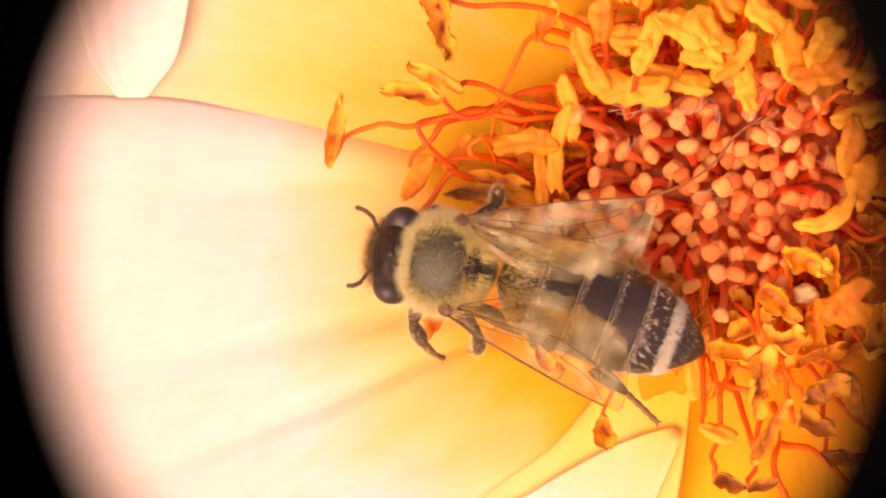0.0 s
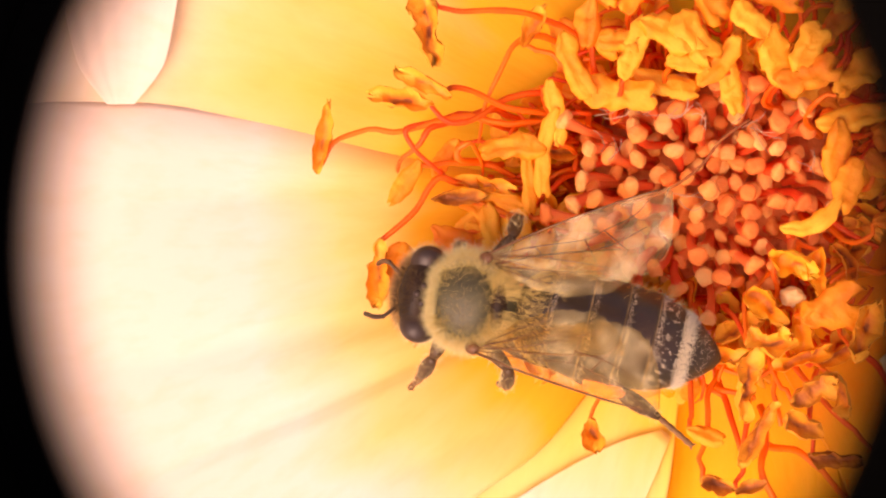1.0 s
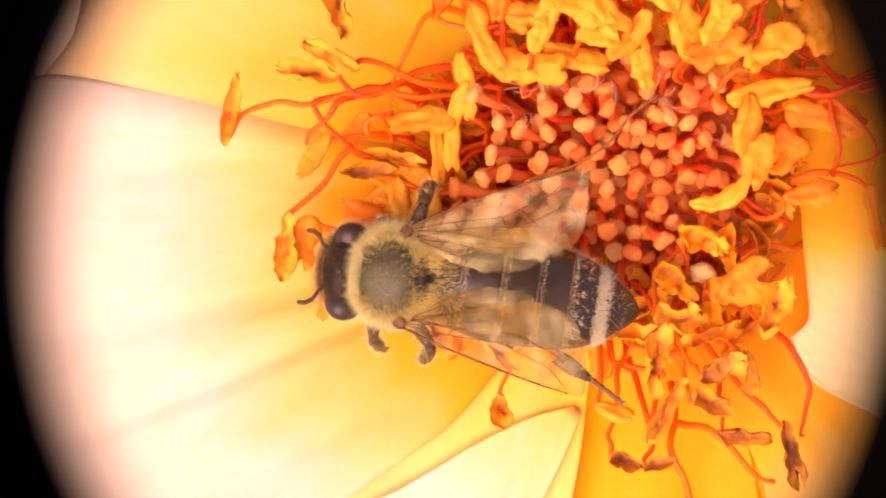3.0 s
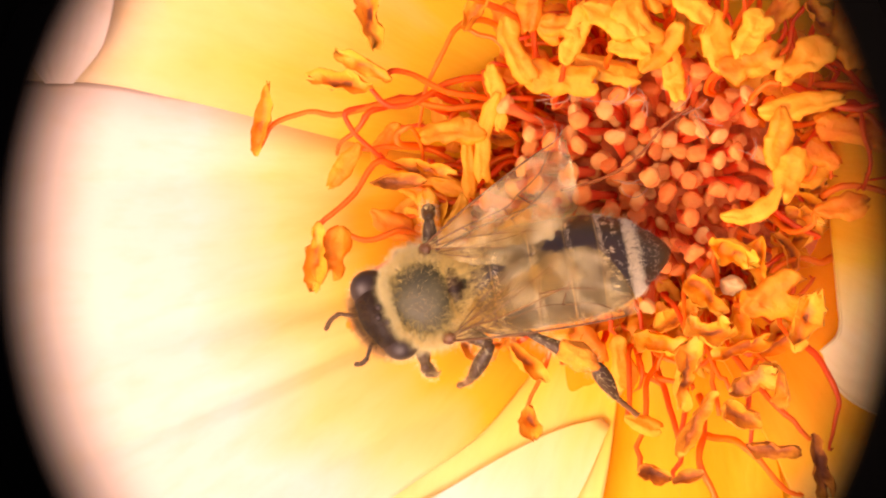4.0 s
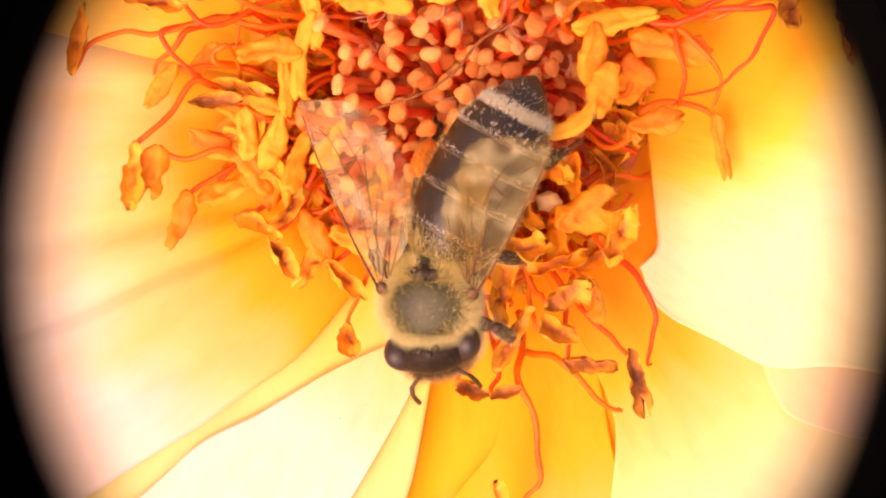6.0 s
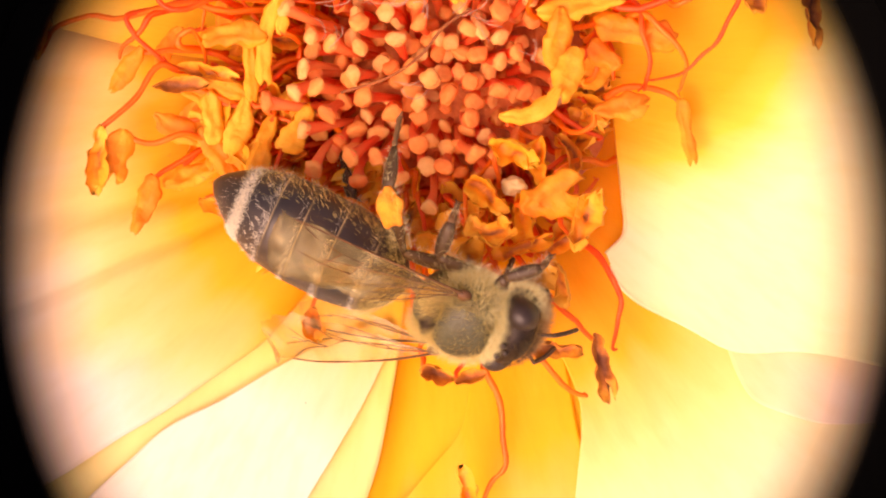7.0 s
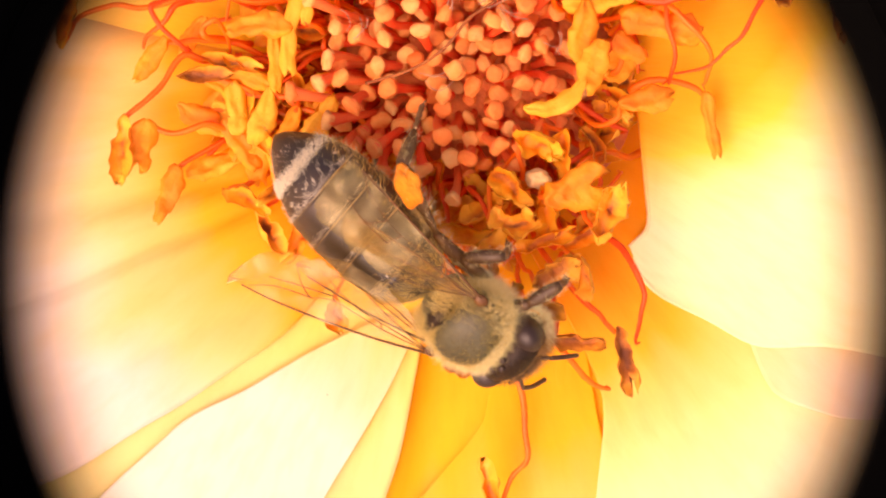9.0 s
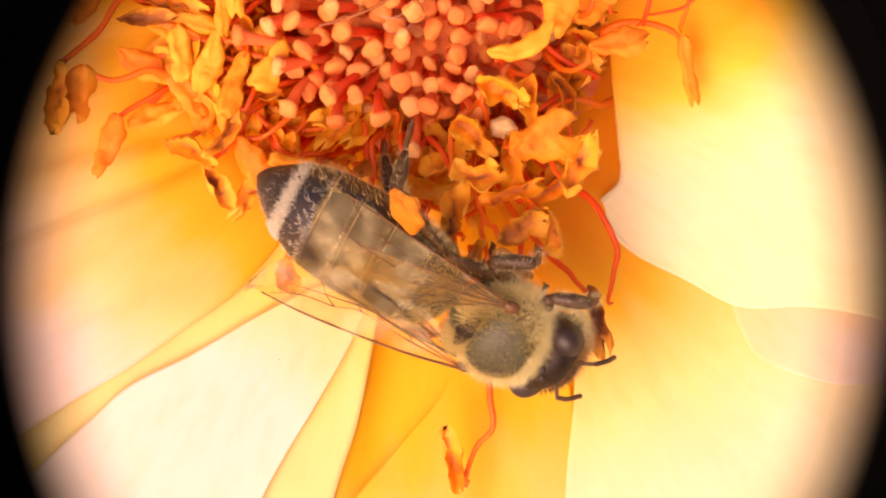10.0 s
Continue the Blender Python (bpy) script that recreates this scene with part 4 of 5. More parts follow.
def thorax():
    R = (1.45, 1.62, 1.35)
    bm = bmesh.new()
    ball(bm, (0, 0, 0), [r * mm for r in R], 32, 20, 0.04, 2)
    ball(bm, (-1.2 * mm, 0, -0.05 * mm), (0.75 * mm, 1.2 * mm, 1.05 * mm), 24, 14)
    th = part("thorax", bm, THORAX, bee, "olive furred thorax with a bare glossy back")
    bm = bmesh.new()
    ball(bm, (-1.15 * mm, 0, 0.75 * mm), (0.35 * mm, 0.95 * mm, 0.45 * mm), 20, 10)
    part("scutellum", bm, HEAD, th)
    fur("fur", th, FUR, 13000, on_ball((0, 0, 0), R, lambda d, r: (d.x - 0.04) ** 2 + d.y ** 2 > 0.20 + 0.72 * r.random() or d.z < -0.1), 0.42, 0.006, 21, (-0.35, 0, 0.1))
    fur("fur", th, FUR_DARK, 1500, on_ball((0, 0, 0), R, lambda d, r: d.z > 0.5), 0.16, 0.005, 25, (-0.9, 0, -0.1))
    fur("fur", th, FUR, 900, on_ball((0, 0, 0), R, lambda d, r: d.z > 0.45), 0.20, 0.004, 22, (-0.9, 0, -0.1))
    fur("fur", th, FUR_PALE, 8000, on_ball((0, 0, -0.1), (1.45, 1.62, 1.3), lambda d, r: (abs(d.y) > 0.6 or d.x > 0.70) and abs(d.z) < 0.7), 0.55, 0.006, 23, (0.1, 0, 0.15), "pale fur on the flanks")
    fur("fur", th, FUR_PALE, 2600, on_ball((0.1, 0, 0), R, lambda d, r: d.x > 0.62 and d.z > -0.2), 0.42, 0.006, 26, (0.5, 0, 0.5), "pale fur collar")
    fur("fur", th, FUR, 3600, on_ball((-1.1, 0, 0.5), (0.5, 1.15, 0.6), lambda d, r: d.z > -0.3 and d.y * d.y > 0.22 * r.random()), 0.55, 0.006, 24, (-0.9, 0, 0.1))
    return th


def head():
    bm = bmesh.new()
    ball(bm, (0.72 * mm, 0, -0.18 * mm), (0.78 * mm, 1.40 * mm, 1.2 * mm), 28, 16, 0.05, 4)
    ball(bm, (1.35 * mm, 0, -0.7 * mm), (0.5 * mm, 0.75 * mm, 0.6 * mm), 16, 10)
    j = part("head", bm, HEAD, bee, "dark brown furred head")
    j.location = Vector((0.90, 0, -0.1)) * mm
    for s in (-1, 1):
        bm = bmesh.new()
        ball(bm, (0, 0, 0), (0.70 * mm, 0.60 * mm, 1.05 * mm), 28, 18)
        e = part("eye", bm, EYE, j, "glossy black compound eye")
        e.matrix_local = pose(0.64 * mm, s * 0.82 * mm, -0.18 * mm, s * -34, -10, s * -14)
    for s in (-1, 0, 1):
        bm = bmesh.new()
        ball(bm, (0, 0, 0), (0.12 * mm, 0.12 * mm, 0.1 * mm), 10, 8)
        e = part("ocellus", bm, EYE, j)
        e.location = Vector((0.55 - 0.18 * abs(s), s * 0.28, 1.0 - 0.03 * abs(s))) * mm
    fur("fur", j, FUR_DARK, 2600, on_ball((0.78, 0, -0.18), (0.84, 1.36, 1.2), lambda d, r: abs(d.y) < 0.55), 0.24, 0.006, 31, (0.2, 0, 0.0))
    fur("fur", j, FUR_BROWN, 3800, on_ball((1.0, 0, -0.5), (0.75, 1.2, 0.95), lambda d, r: d.x > 0.1), 0.42, 0.006, 33, (0.4, 0, 0.15))
    fur("fur", j, FUR_PALE, 2200, on_ball((0.4, 0, -0.2), (0.6, 1.36, 1.25), lambda d, r: d.x < -0.35), 0.42, 0.007, 32, (-0.3, 0, 0.5))
    fur("fur", j, FUR_PALE, 2400, on_ball((0.75, 0, -0.45), (0.9, 1.5, 0.95), lambda d, r: abs(d.y) > 0.45 and -0.7 < d.z < 0.35), 0.38, 0.006, 34, (0.1, 0, 0.25), "pale fringe beside the eyes")
    bm = bmesh.new()
    tube(bm, curve([Vector((1.6, 0, -1.1)) * mm, Vector((1.9, 0, -1.7)) * mm, Vector((1.7, 0, -2.4)) * mm], 5), 0.14 * mm, 8)
    part("tongue", bm, FOOT, j, "reddish brown tongue")
    for s in (-1, 1):
        bm = bmesh.new()
        tube(bm, curve([Vector(p) * mm for p in ((0, 0, 0), (0.35, s * 0.25, 0.22), (0.65, s * 0.5, 0.3))], 4), [0.065 * mm] * 9, 7)
        pts = curve([Vector(p) * mm for p in ((0.65, s * 0.5, 0.3), (1.05, s * 0.5, 0.0), (1.45, s * 0.38, -0.45))], 10)
        tube(bm, pts, [(0.075 + 0.010 * (i % 2)) * mm for i in range(len(pts))], 8)
        a = part("antenna", bm, LEG, j, "elbowed dark antenna")
        a.location = Vector((1.25, s * 0.35, 0.05)) * mm
        JOINTS["antenna", s] = a
    enlarge(j, 1.08)
    JOINTS["head"] = j


ABDOMEN = [(0, 0.38), (0.35, 1.0), (0.9, 1.56), (1.8, 1.88), (3.0, 2.0), (4.2, 1.98), (5.4, 1.84), (6.3, 1.48), (6.9, 1.10), (7.4, 0.68), (7.7, 0.36), (7.85, 0.07)]


def abdomen():
    """Overlapping plates, each flaring a little at its rear rim, with bands of pale hair."""
    j = None
    cuts = [0.0, 1.4, 2.85, 4.15, 5.3, 6.3, 7.85]
    for k, (a, b) in enumerate(zip(cuts, cuts[1:])):
        bm = bmesh.new()
        loops = []
        n = 10
        for i in range(n + 1):
            t = i / n
            d = a - 0.12 * (k > 0) + (b - a + 0.12 * (k > 0)) * t
            r = profile(ABDOMEN, d)
            r = r * (0.975 + 0.03 * t) if k < 5 else r
            droop = -0.012 * d * d
            loops.append([Vector((-0.985 * d, r * 0.93 * math.cos(f), r * 0.88 * math.sin(f) + droop)) * mm for f in (2 * math.pi * m / 36 for m in range(36))])
        rings(bm, loops, True)
        if j is None:
            j = part("abdomen", bm, SHELL, bee, "dark brown abdomen with pale hair bands")
            j.location = Vector((-1.85, 0, -0.15)) * mm
        else:
            part("abdomen_plate", bm, SHELL, j, "glossy dark brown plate")
        if k < 5:
            bm = bmesh.new()
            r = profile(ABDOMEN, b) * 1.004
            droop = -0.012 * b * b
            loops = [[Vector((-0.985 * x, rr * 0.93 * math.cos(f), rr * 0.88 * math.sin(f) + droop)) * mm for f in (2 * math.pi * m / 36 for m in range(36))]
                     for x, rr in ((b - 0.035, r * 1.004), (b, r * 1.008), (b + 0.02, r * 0.99))]
            rings(bm, loops, False)
            part("plate_rim", bm, SHELL_RIM, j, "thin pale brown rim")
    def band(d0, d1, spread, patch=0.0):
        def sampler(rnd):
            while True:
                d = (d0 + d1) / 2 + rnd.gauss(0, 0.36) * (d1 - d0)
                f = math.pi / 2 + rnd.gauss(0, 1) * spread
                if patch and noise.noise(Vector((d * 5.5, f * 7.5, 4.0))) < patch:
                    continue
                r = profile(ABDOMEN, d)
                return Vector((-0.985 * d, r * 0.93 * math.cos(f), r * 0.88 * math.sin(f) - 0.012 * d * d)), Vector((-0.3, math.cos(f), math.sin(f))).normalized()
        return sampler
    fur("hair_band", j, FUR_BAND, 4600, band(6.30, 6.64, 1.0, -0.4), 0.14, 0.007, 41, (-1.6, 0, 0.0), "broad cream hair band")
    fur("hair_band", j, FUR_BAND, 300, band(5.45, 5.95, 0.8, 0.16), 0.15, 0.006, 47, (-1.6, 0, 0.0), "worn patches of cream hair")
    for q, d0 in enumerate((1.45, 2.9, 4.2, 5.32)):
        fur("hair_band", j, FUR_GREY, 420 if q < 3 else 650, band(d0, d0 + 0.16, 1.0), 0.09, 0.006, 42 + 10 * q, (-1.6, 0, 0.0), "thin worn pale hair band")
    fur("fur", j, FUR, 2000, band(0.1, 1.2, 1.2), 0.36, 0.006, 44, (-0.5, 0, 0.3))
    fur("hair_band", j, FUR_GREY, 80, band(6.9, 7.4, 0.8), 0.16, 0.006, 48, (-1.6, 0, 0.0), "sparse grey hair on the tail")
    fur("fur", j, FUR_DARK, 900, band(1.2, 7.3, 1.3), 0.12, 0.006, 45, (-1.6, 0, 0.0))
    def flank(rnd):
        d = rnd.uniform(0.6, 6.8)
        s = rnd.choice((-1, 1))
        f = (0.0 if s > 0 else math.pi) + rnd.gauss(0, 0.3) - s * 0.25
        r = profile(ABDOMEN, d)
        return Vector((-0.985 * d, r * 0.93 * math.cos(f), r * 0.88 * math.sin(f) - 0.012 * d * d)), Vector((-0.2, math.cos(f), math.sin(f))).normalized()
    fur("fur", j, FUR, 1100, flank, 0.3, 0.007, 46, (-0.6, 0, -0.1))
    JOINTS["abdomen"] = j


FOREWING = [(0, 0.12), (0.55, 0.4), (1.65, 1.1), (3.3, 2.0), (4.6, 2.55), (5.7, 2.7), (6.6, 2.4), (7.25, 1.5), (7.6, 0.2)]
HINDWING = [(0, 0.1), (0.66, 0.6), (1.75, 1.2), (3.1, 1.55), (4.2, 1.5), (5.1, 1.0), (5.5, 0.2)]


def wing(name, parent, outline, side, veins, seed, label):
    """A thin membrane behind a stiff leading edge that runs back along -x; side: +1 for the bee's left."""
    bm = bmesh.new()
    L = outline[-1][0]
    nu, nv = 40, 10
    def place(d, q):
        w = profile(outline, d)
        ragged = 1 + (0.10 * noise.noise(Vector((d * 2.5, seed, 0))) + 0.08 * noise.noise(Vector((d * 7.0, seed, 3)))) * q
        y = -side * (w * q * ragged - 0.12 * math.sin(math.pi * d / L))
        z = 0.13 * math.sin(q * 9.0 + d * 0.5) * min(1, d / 2) + 0.16 * noise.noise(Vector((d * 0.9, q * 3, seed))) * min(1, d / 2)
        return Vector((-d, y, z)) * mm
    g = [[bm.verts.new(place(L * i / nu, k / nv)) for k in range(nv + 1)] for i in range(nu + 1)]
    for i in range(nu):
        for k in range(nv):
            bm.faces.new((g[i][k], g[i + 1][k], g[i + 1][k + 1], g[i][k + 1]))
    ob = part(name, bm, WING, parent, label)
    for line in veins:
        bm = bmesh.new()
        pts = curve([place(d * L, q) + Vector((0, 0, 0.02 * mm)) for d, q in line], 6)
        r = 0.050 if line[0][1] == 0 and line[-1][1] == 0 else 0.021
        tube(bm, pts, [r * mm * (1 - 0.5 * i / len(pts)) for i in range(len(pts))], 5)
        part("vein", bm, VEIN, ob)
    return ob


FORE_VEINS = [[(0, 0), (0.3, 0), (0.7, 0), (0.93, 0)], [(0, 0.5), (0.25, 0.32), (0.5, 0.36), (0.62, 0.3)], [(0.02, 0.7), (0.2, 0.62), (0.42, 0.72), (0.62, 0.86)],
              [(0.02, 0.9), (0.2, 0.95), (0.4, 0.97)], [(0.5, 0.36), (0.53, 0.55), (0.55, 0.8)], [(0.25, 0.32), (0.27, 0.5), (0.28, 0.66)], [(0.62, 0.3), (0.78, 0.22), (0.9, 0.06)],
              [(0.62, 0.3), (0.68, 0.5), (0.74, 0.75)], [(0.53, 0.55), (0.68, 0.5), (0.84, 0.45)]]
HIND_VEINS = [[(0, 0), (0.4, 0), (0.9, 0)], [(0.02, 0.5), (0.3, 0.4), (0.6, 0.45), (0.8, 0.5)], [(0.02, 0.8), (0.3, 0.75), (0.55, 0.85)]]


def wings():
    for s in (-1, 1):
        f = wing("forewing", bee, FOREWING, s, FORE_VEINS, 3 + s, "smoky clear forewing with brown veins")
        f.location = Vector((-0.45, s * 1.7, 0.7)) * mm
        h = wing("hindwing", bee, HINDWING, s, HIND_VEINS, 13 + s, "smoky clear hindwing")
        h.location = Vector((-0.85, s * 1.45, 0.6)) * mm
        bm = bmesh.new()
        ball(bm, (0.05 * mm, -s * 0.1 * mm, -0.04 * mm), (0.30 * mm, 0.24 * mm, 0.15 * mm), 12, 8)
        part("wing_scale", bm, VEIN, f)
        JOINTS["forewing", s], JOINTS["hindwing", s] = f, h


# hip; lengths of femur, tibia, first tarsus joint and foot (mm)
LEGS = {
    "fore": ((0.6, 0.9, -0.9), (1.35, 1.35, 0.95, 0.85)),
    "mid": ((-0.4, 1.1, -1.0), (1.7, 1.5, 1.3, 1.0)),
    "hind": ((-0.9, 1.1, -1.0), (2.4, 2.7, 1.7, 1.6)),
}


def limb(length, radii, n=10, squash=1.0, lift=0.0):
    """A leg joint along x from its pivot."""
    bm = bmesh.new()
    k = len(radii) - 1
    tube(bm, [Vector((length * i / k, 0, lift * math.sin(math.pi * i / k))) * mm for i in range(k + 1)], [r * mm for r in radii], n, squash)
    return bm


def hairs_on(length, radius, start=0.1):
    def sampler(rnd):
        f = rnd.uniform(0, 2 * math.pi)
        d = Vector((0.35, math.cos(f), math.sin(f)))
        return Vector((length * rnd.uniform(start, 1), radius * math.cos(f), radius * math.sin(f))), d.normalized()
    return sampler


def leg(kind, s):
    hip, (lf, lt, lb, lp) = LEGS[kind]
    hind = kind == "hind"
    j = part("leg", limb(lf, (0.20, 0.25, 0.28, 0.29, 0.28, 0.26, 0.22, 0.15), 10, 0.85, 0.08), LEG, bee, kind + " leg, dark brown and hairy")
    wide = (0.12, 0.15, 0.18, 0.22, 0.26, 0.31, 0.35, 0.36, 0.24) if hind else (0.15, 0.20, 0.24, 0.26, 0.27, 0.27, 0.25, 0.22, 0.16)
    t = part("tibia", limb(lt, wide, 10, 0.55 if hind else 0.85), LEG, j, "flattened dark tibia" if hind else "")
    b = part("tarsus", limb(lb, (0.22, 0.30, 0.31, 0.28, 0.20, 0.12) if hind else (0.14, 0.16, 0.15, 0.13, 0.1), 8, 0.55), LEG if hind else FOOT, j)
    bm = limb(lp, [0.085 + 0.03 * (i % 2) for i in range(9)], 6)
    for side in (-1, 1):
        tube(bm, [Vector((lp, 0, 0)) * mm, Vector((lp + 0.16, 0.13 * side, -0.1)) * mm], [0.06 * mm, 0.02 * mm], 5)
    p = part("foot", bm, FOOT, j, "reddish brown clawed foot")
    fur("fur", j, FUR_PALE, 200, hairs_on(lf, 0.25), 0.30, 0.005, 60 + s)
    moves = [[j], [t], [b], [p]]
    moves[1].append(fur("fur", j, FUR_PALE, 420 if hind else 160, hairs_on(lt, 0.25), 0.36 if hind else 0.22, 0.005, 70 + s))
    moves[2].append(fur("fur", j, FUR_PALE, 160 if hind else 60, hairs_on(lb, 0.18), 0.2, 0.006, 80 + s))
    if hind:
        bm = bmesh.new()
        ball(bm, Vector((0.72 * lt, 0.05 * s, 0.16)) * mm, (0.78 * mm, 0.46 * mm, 0.34 * mm), 20, 12, 0.4, 5 + s)
        moves[1].append(part("pollen_load", bm, POLLEN, j, "orange pollen load"))
    JOINTS[kind, s] = moves


thorax()
head()
abdomen()
wings()
for kind in LEGS:
    for s in (-1, 1):
        leg(kind, s)


# ---- what moves ----
# seconds; thorax x, y, z (mm); roll, pitch, yaw; head yaw, pitch; abdomen yaw, pitch; right wing spread, left wing spread, right wing lift, left wing lift; how far the abdomen is drawn in (mm)
BEE_ROWS = [
    (0.00, -10.18, -2.93, 7.00, 1.0, 4.4, 170.0, -0.9, 14.4, -10.6, -4.6, 14.9, 19.3, 24.7, 21.3, -0.20),
    (0.30, -10.02, -3.22, 7.00, 1.3, -0.1, 172.1, -1.5, 12.6, -5.3, -5.0, 20.5, 10.0, 8.3, 10.6, 0.35),
    (0.50, -10.05, -3.73, 7.00, 2.6, 0.5, 174.2, 5.0, 14.0, -3.0, -5.0, 26.5, 5.8, 7.9, 6.7, 0.32),
    (0.70, -10.29, -3.98, 7.00, 1.6, 2.9, 174.5, -6.6, 12.9, -3.1, -4.9, 27.5, 16.3, 13.8, 19.7, 0.15),
    (1.00, -8.84, -4.10, 7.00, -0.4, 5.7, 171.7, -2.1, 13.8, -6.0, -5.0, 27.7, 9.4, 22.5, 23.5, 0.43),
    (1.20, -8.50, -3.61, 7.00, 6.4, 8.6, 183.7, 8.9, 16.2, -20.8, -5.3, 17.7, 10.4, 26.3, 17.7, 0.82),
    (1.50, -8.90, -3.28, 7.00, 2.9, 14.0, 170.4, 7.5, 21.2, -9.3, -5.0, 20.1, 10.5, 37.8, 33.6, 0.59),
    (1.70, -8.98, -3.42, 7.00, 4.9, 14.7, 164.9, 10.2, 20.0, -0.6, -5.1, 26.5, 7.3, 41.1, 40.4, -0.20),
    (2.00, -9.16, -3.51, 7.00, 4.7, 14.3, 168.8, 1.5, 20.9, -5.5, -5.1, 14.1, 14.7, 42.8, 33.2, 0.03),
    (2.20, -8.84, -3.74, 7.00, -1.8, 8.1, 169.0, -3.8, 15.0, -5.6, -5.0, 20.0, 18.2, 26.9, 25.1, 0.49),
    (2.50, -8.54, -3.68, 7.00, -2.9, 6.9, 167.6, -8.1, 14.5, -3.5, -5.2, 26.0, 14.7, 30.6, 24.4, 0.89),
    (2.70, -8.23, -3.86, 7.00, -2.3, 6.6, 172.6, -7.5, 15.2, -6.0, -5.2, 21.6, 15.9, 25.1, 23.1, 0.82),
    (3.80, -8.24, -4.31, 7.00, 2.6, 5.8, 180.1, 13.5, 16.6, -0.9, -5.3, 24.9, 13.4, 30.3, 22.4, 0.88),
    (4.00, -8.10, -4.50, 7.00, 2.5, 5.4, 196.6, 15.9, 14.2, -5.5, -5.4, 19.6, 7.9, 33.9, 25.5, 0.87),
    (4.20, -6.16, -5.33, 7.00, 1.1, 1.5, 230.1, 6.3, 9.4, -20.4, -5.4, 20.5, 17.4, 41.7, 18.3, 1.00),
    (4.50, -4.71, -6.07, 7.00, 3.8, 5.0, 218.9, 0.6, 12.1, -25.7, -4.9, 9.3, 22.9, 29.2, 20.9, 0.36),
    (4.70, -5.12, -6.33, 7.00, -0.0, 11.1, 212.6, 3.5, 19.0, -13.6, -4.8, 15.9, 11.5, 36.7, 24.8, 0.11),
    (5.00, -5.12, -7.16, 7.00, -1.4, 10.2, 219.2, -4.4, 16.7, -15.9, -4.7, 7.8, 16.4, 32.4, 19.7, 0.13),
    (5.20, -4.69, -6.96, 7.00, 2.1, 8.3, 225.5, 3.6, 14.9, -26.0, -4.8, 11.6, 18.1, 26.1, 19.3, 0.51),
    (6.30, -0.73, -8.58, 7.00, 10.2, 6.3, 275.0, 13.2, 14.1, -22.0, -5.5, 22.4, 30.4, 20.5, 35.8, 0.76),
    (6.50, -0.33, -9.56, 7.00, 11.1, 9.2, 275.6, 8.5, 19.4, -16.0, -5.4, 21.3, 19.8, 27.4, 28.8, 0.45),
    (6.80, 1.00, -6.60, 7.00, 38.3, 8.0, 324.1, 3.1, 17.6, -3.5, -5.8, 38.7, 29.7, 28.8, 24.5, -0.15),
    (7.00, 1.06, -8.57, 7.00, 46.3, 1.9, 335.2, -4.0, 14.3, 4.3, -2.6, 50.6, 17.9, -13.2, 17.4, -0.51),
    (7.20, 1.82, -7.14, 7.00, 43.5, 1.2, 356.8, 4.1, 17.0, 3.4, -3.7, 9.7, 11.2, 11.7, 10.3, 0.08),
    (7.50, 0.89, -7.22, 7.00, 37.6, 2.2, 344.5, -1.9, 15.0, 9.3, -2.0, 8.0, 9.2, 15.0, 8.4, -0.08),
    (7.70, 0.54, -7.33, 7.00, 40.6, 2.1, 344.3, -11.1, 13.9, 0.5, -4.7, -21.6, 14.5, 33.2, 6.4, 0.07),
    (8.00, 0.30, -8.08, 7.00, 37.7, 3.1, 328.5, -6.6, 14.0, 12.4, -2.0, 9.6, 10.2, 11.3, 11.8, 0.64),
    (8.20, 0.87, -8.58, 7.00, 34.8, 2.2, 323.6, -8.8, 11.5, 12.0, -2.1, 13.3, 13.3, 12.0, 6.5, 0.38),
    (8.50, 0.72, -9.14, 7.00, 34.7, 5.3, 315.0, -8.9, 11.8, 11.8, -1.9, 17.3, 15.6, 10.9, 16.1, 0.01),
    (8.80, 0.31, -9.06, 7.00, 39.0, 7.2, 322.1, -2.2, 15.5, 6.3, -3.0, 15.3, 17.9, 17.6, 15.7, -0.02),
    (9.00, 0.44, -9.14, 7.00, 38.6, 5.5, 320.6, -2.7, 14.0, 2.8, -4.1, 12.8, 21.5, 16.0, 15.8, 0.03),
    (9.20, 2.21, -10.37, 7.00, 46.5, 7.2, 334.6, 4.1, 20.1, 3.1, -3.6, 13.2, 16.2, 10.8, 21.4, -0.46),
    (9.50, 4.11, -9.13, 7.00, 40.0, 8.6, 343.4, 1.2, 23.5, 10.1, -1.6, 11.8, 19.6, 9.5, 19.2, -0.63),
    (9.80, 2.28, -10.76, 7.00, 41.8, 5.4, 326.9, 0.3, 17.9, 7.0, -2.8, 11.4, 16.1, 12.4, 17.9, 0.18),
    (10.00, 2.80, -10.77, 7.00, 39.0, 5.3, 326.6, -4.8, 16.3, 9.1, -2.1, 8.6, 12.8, 10.1, 15.0, -0.05),
]
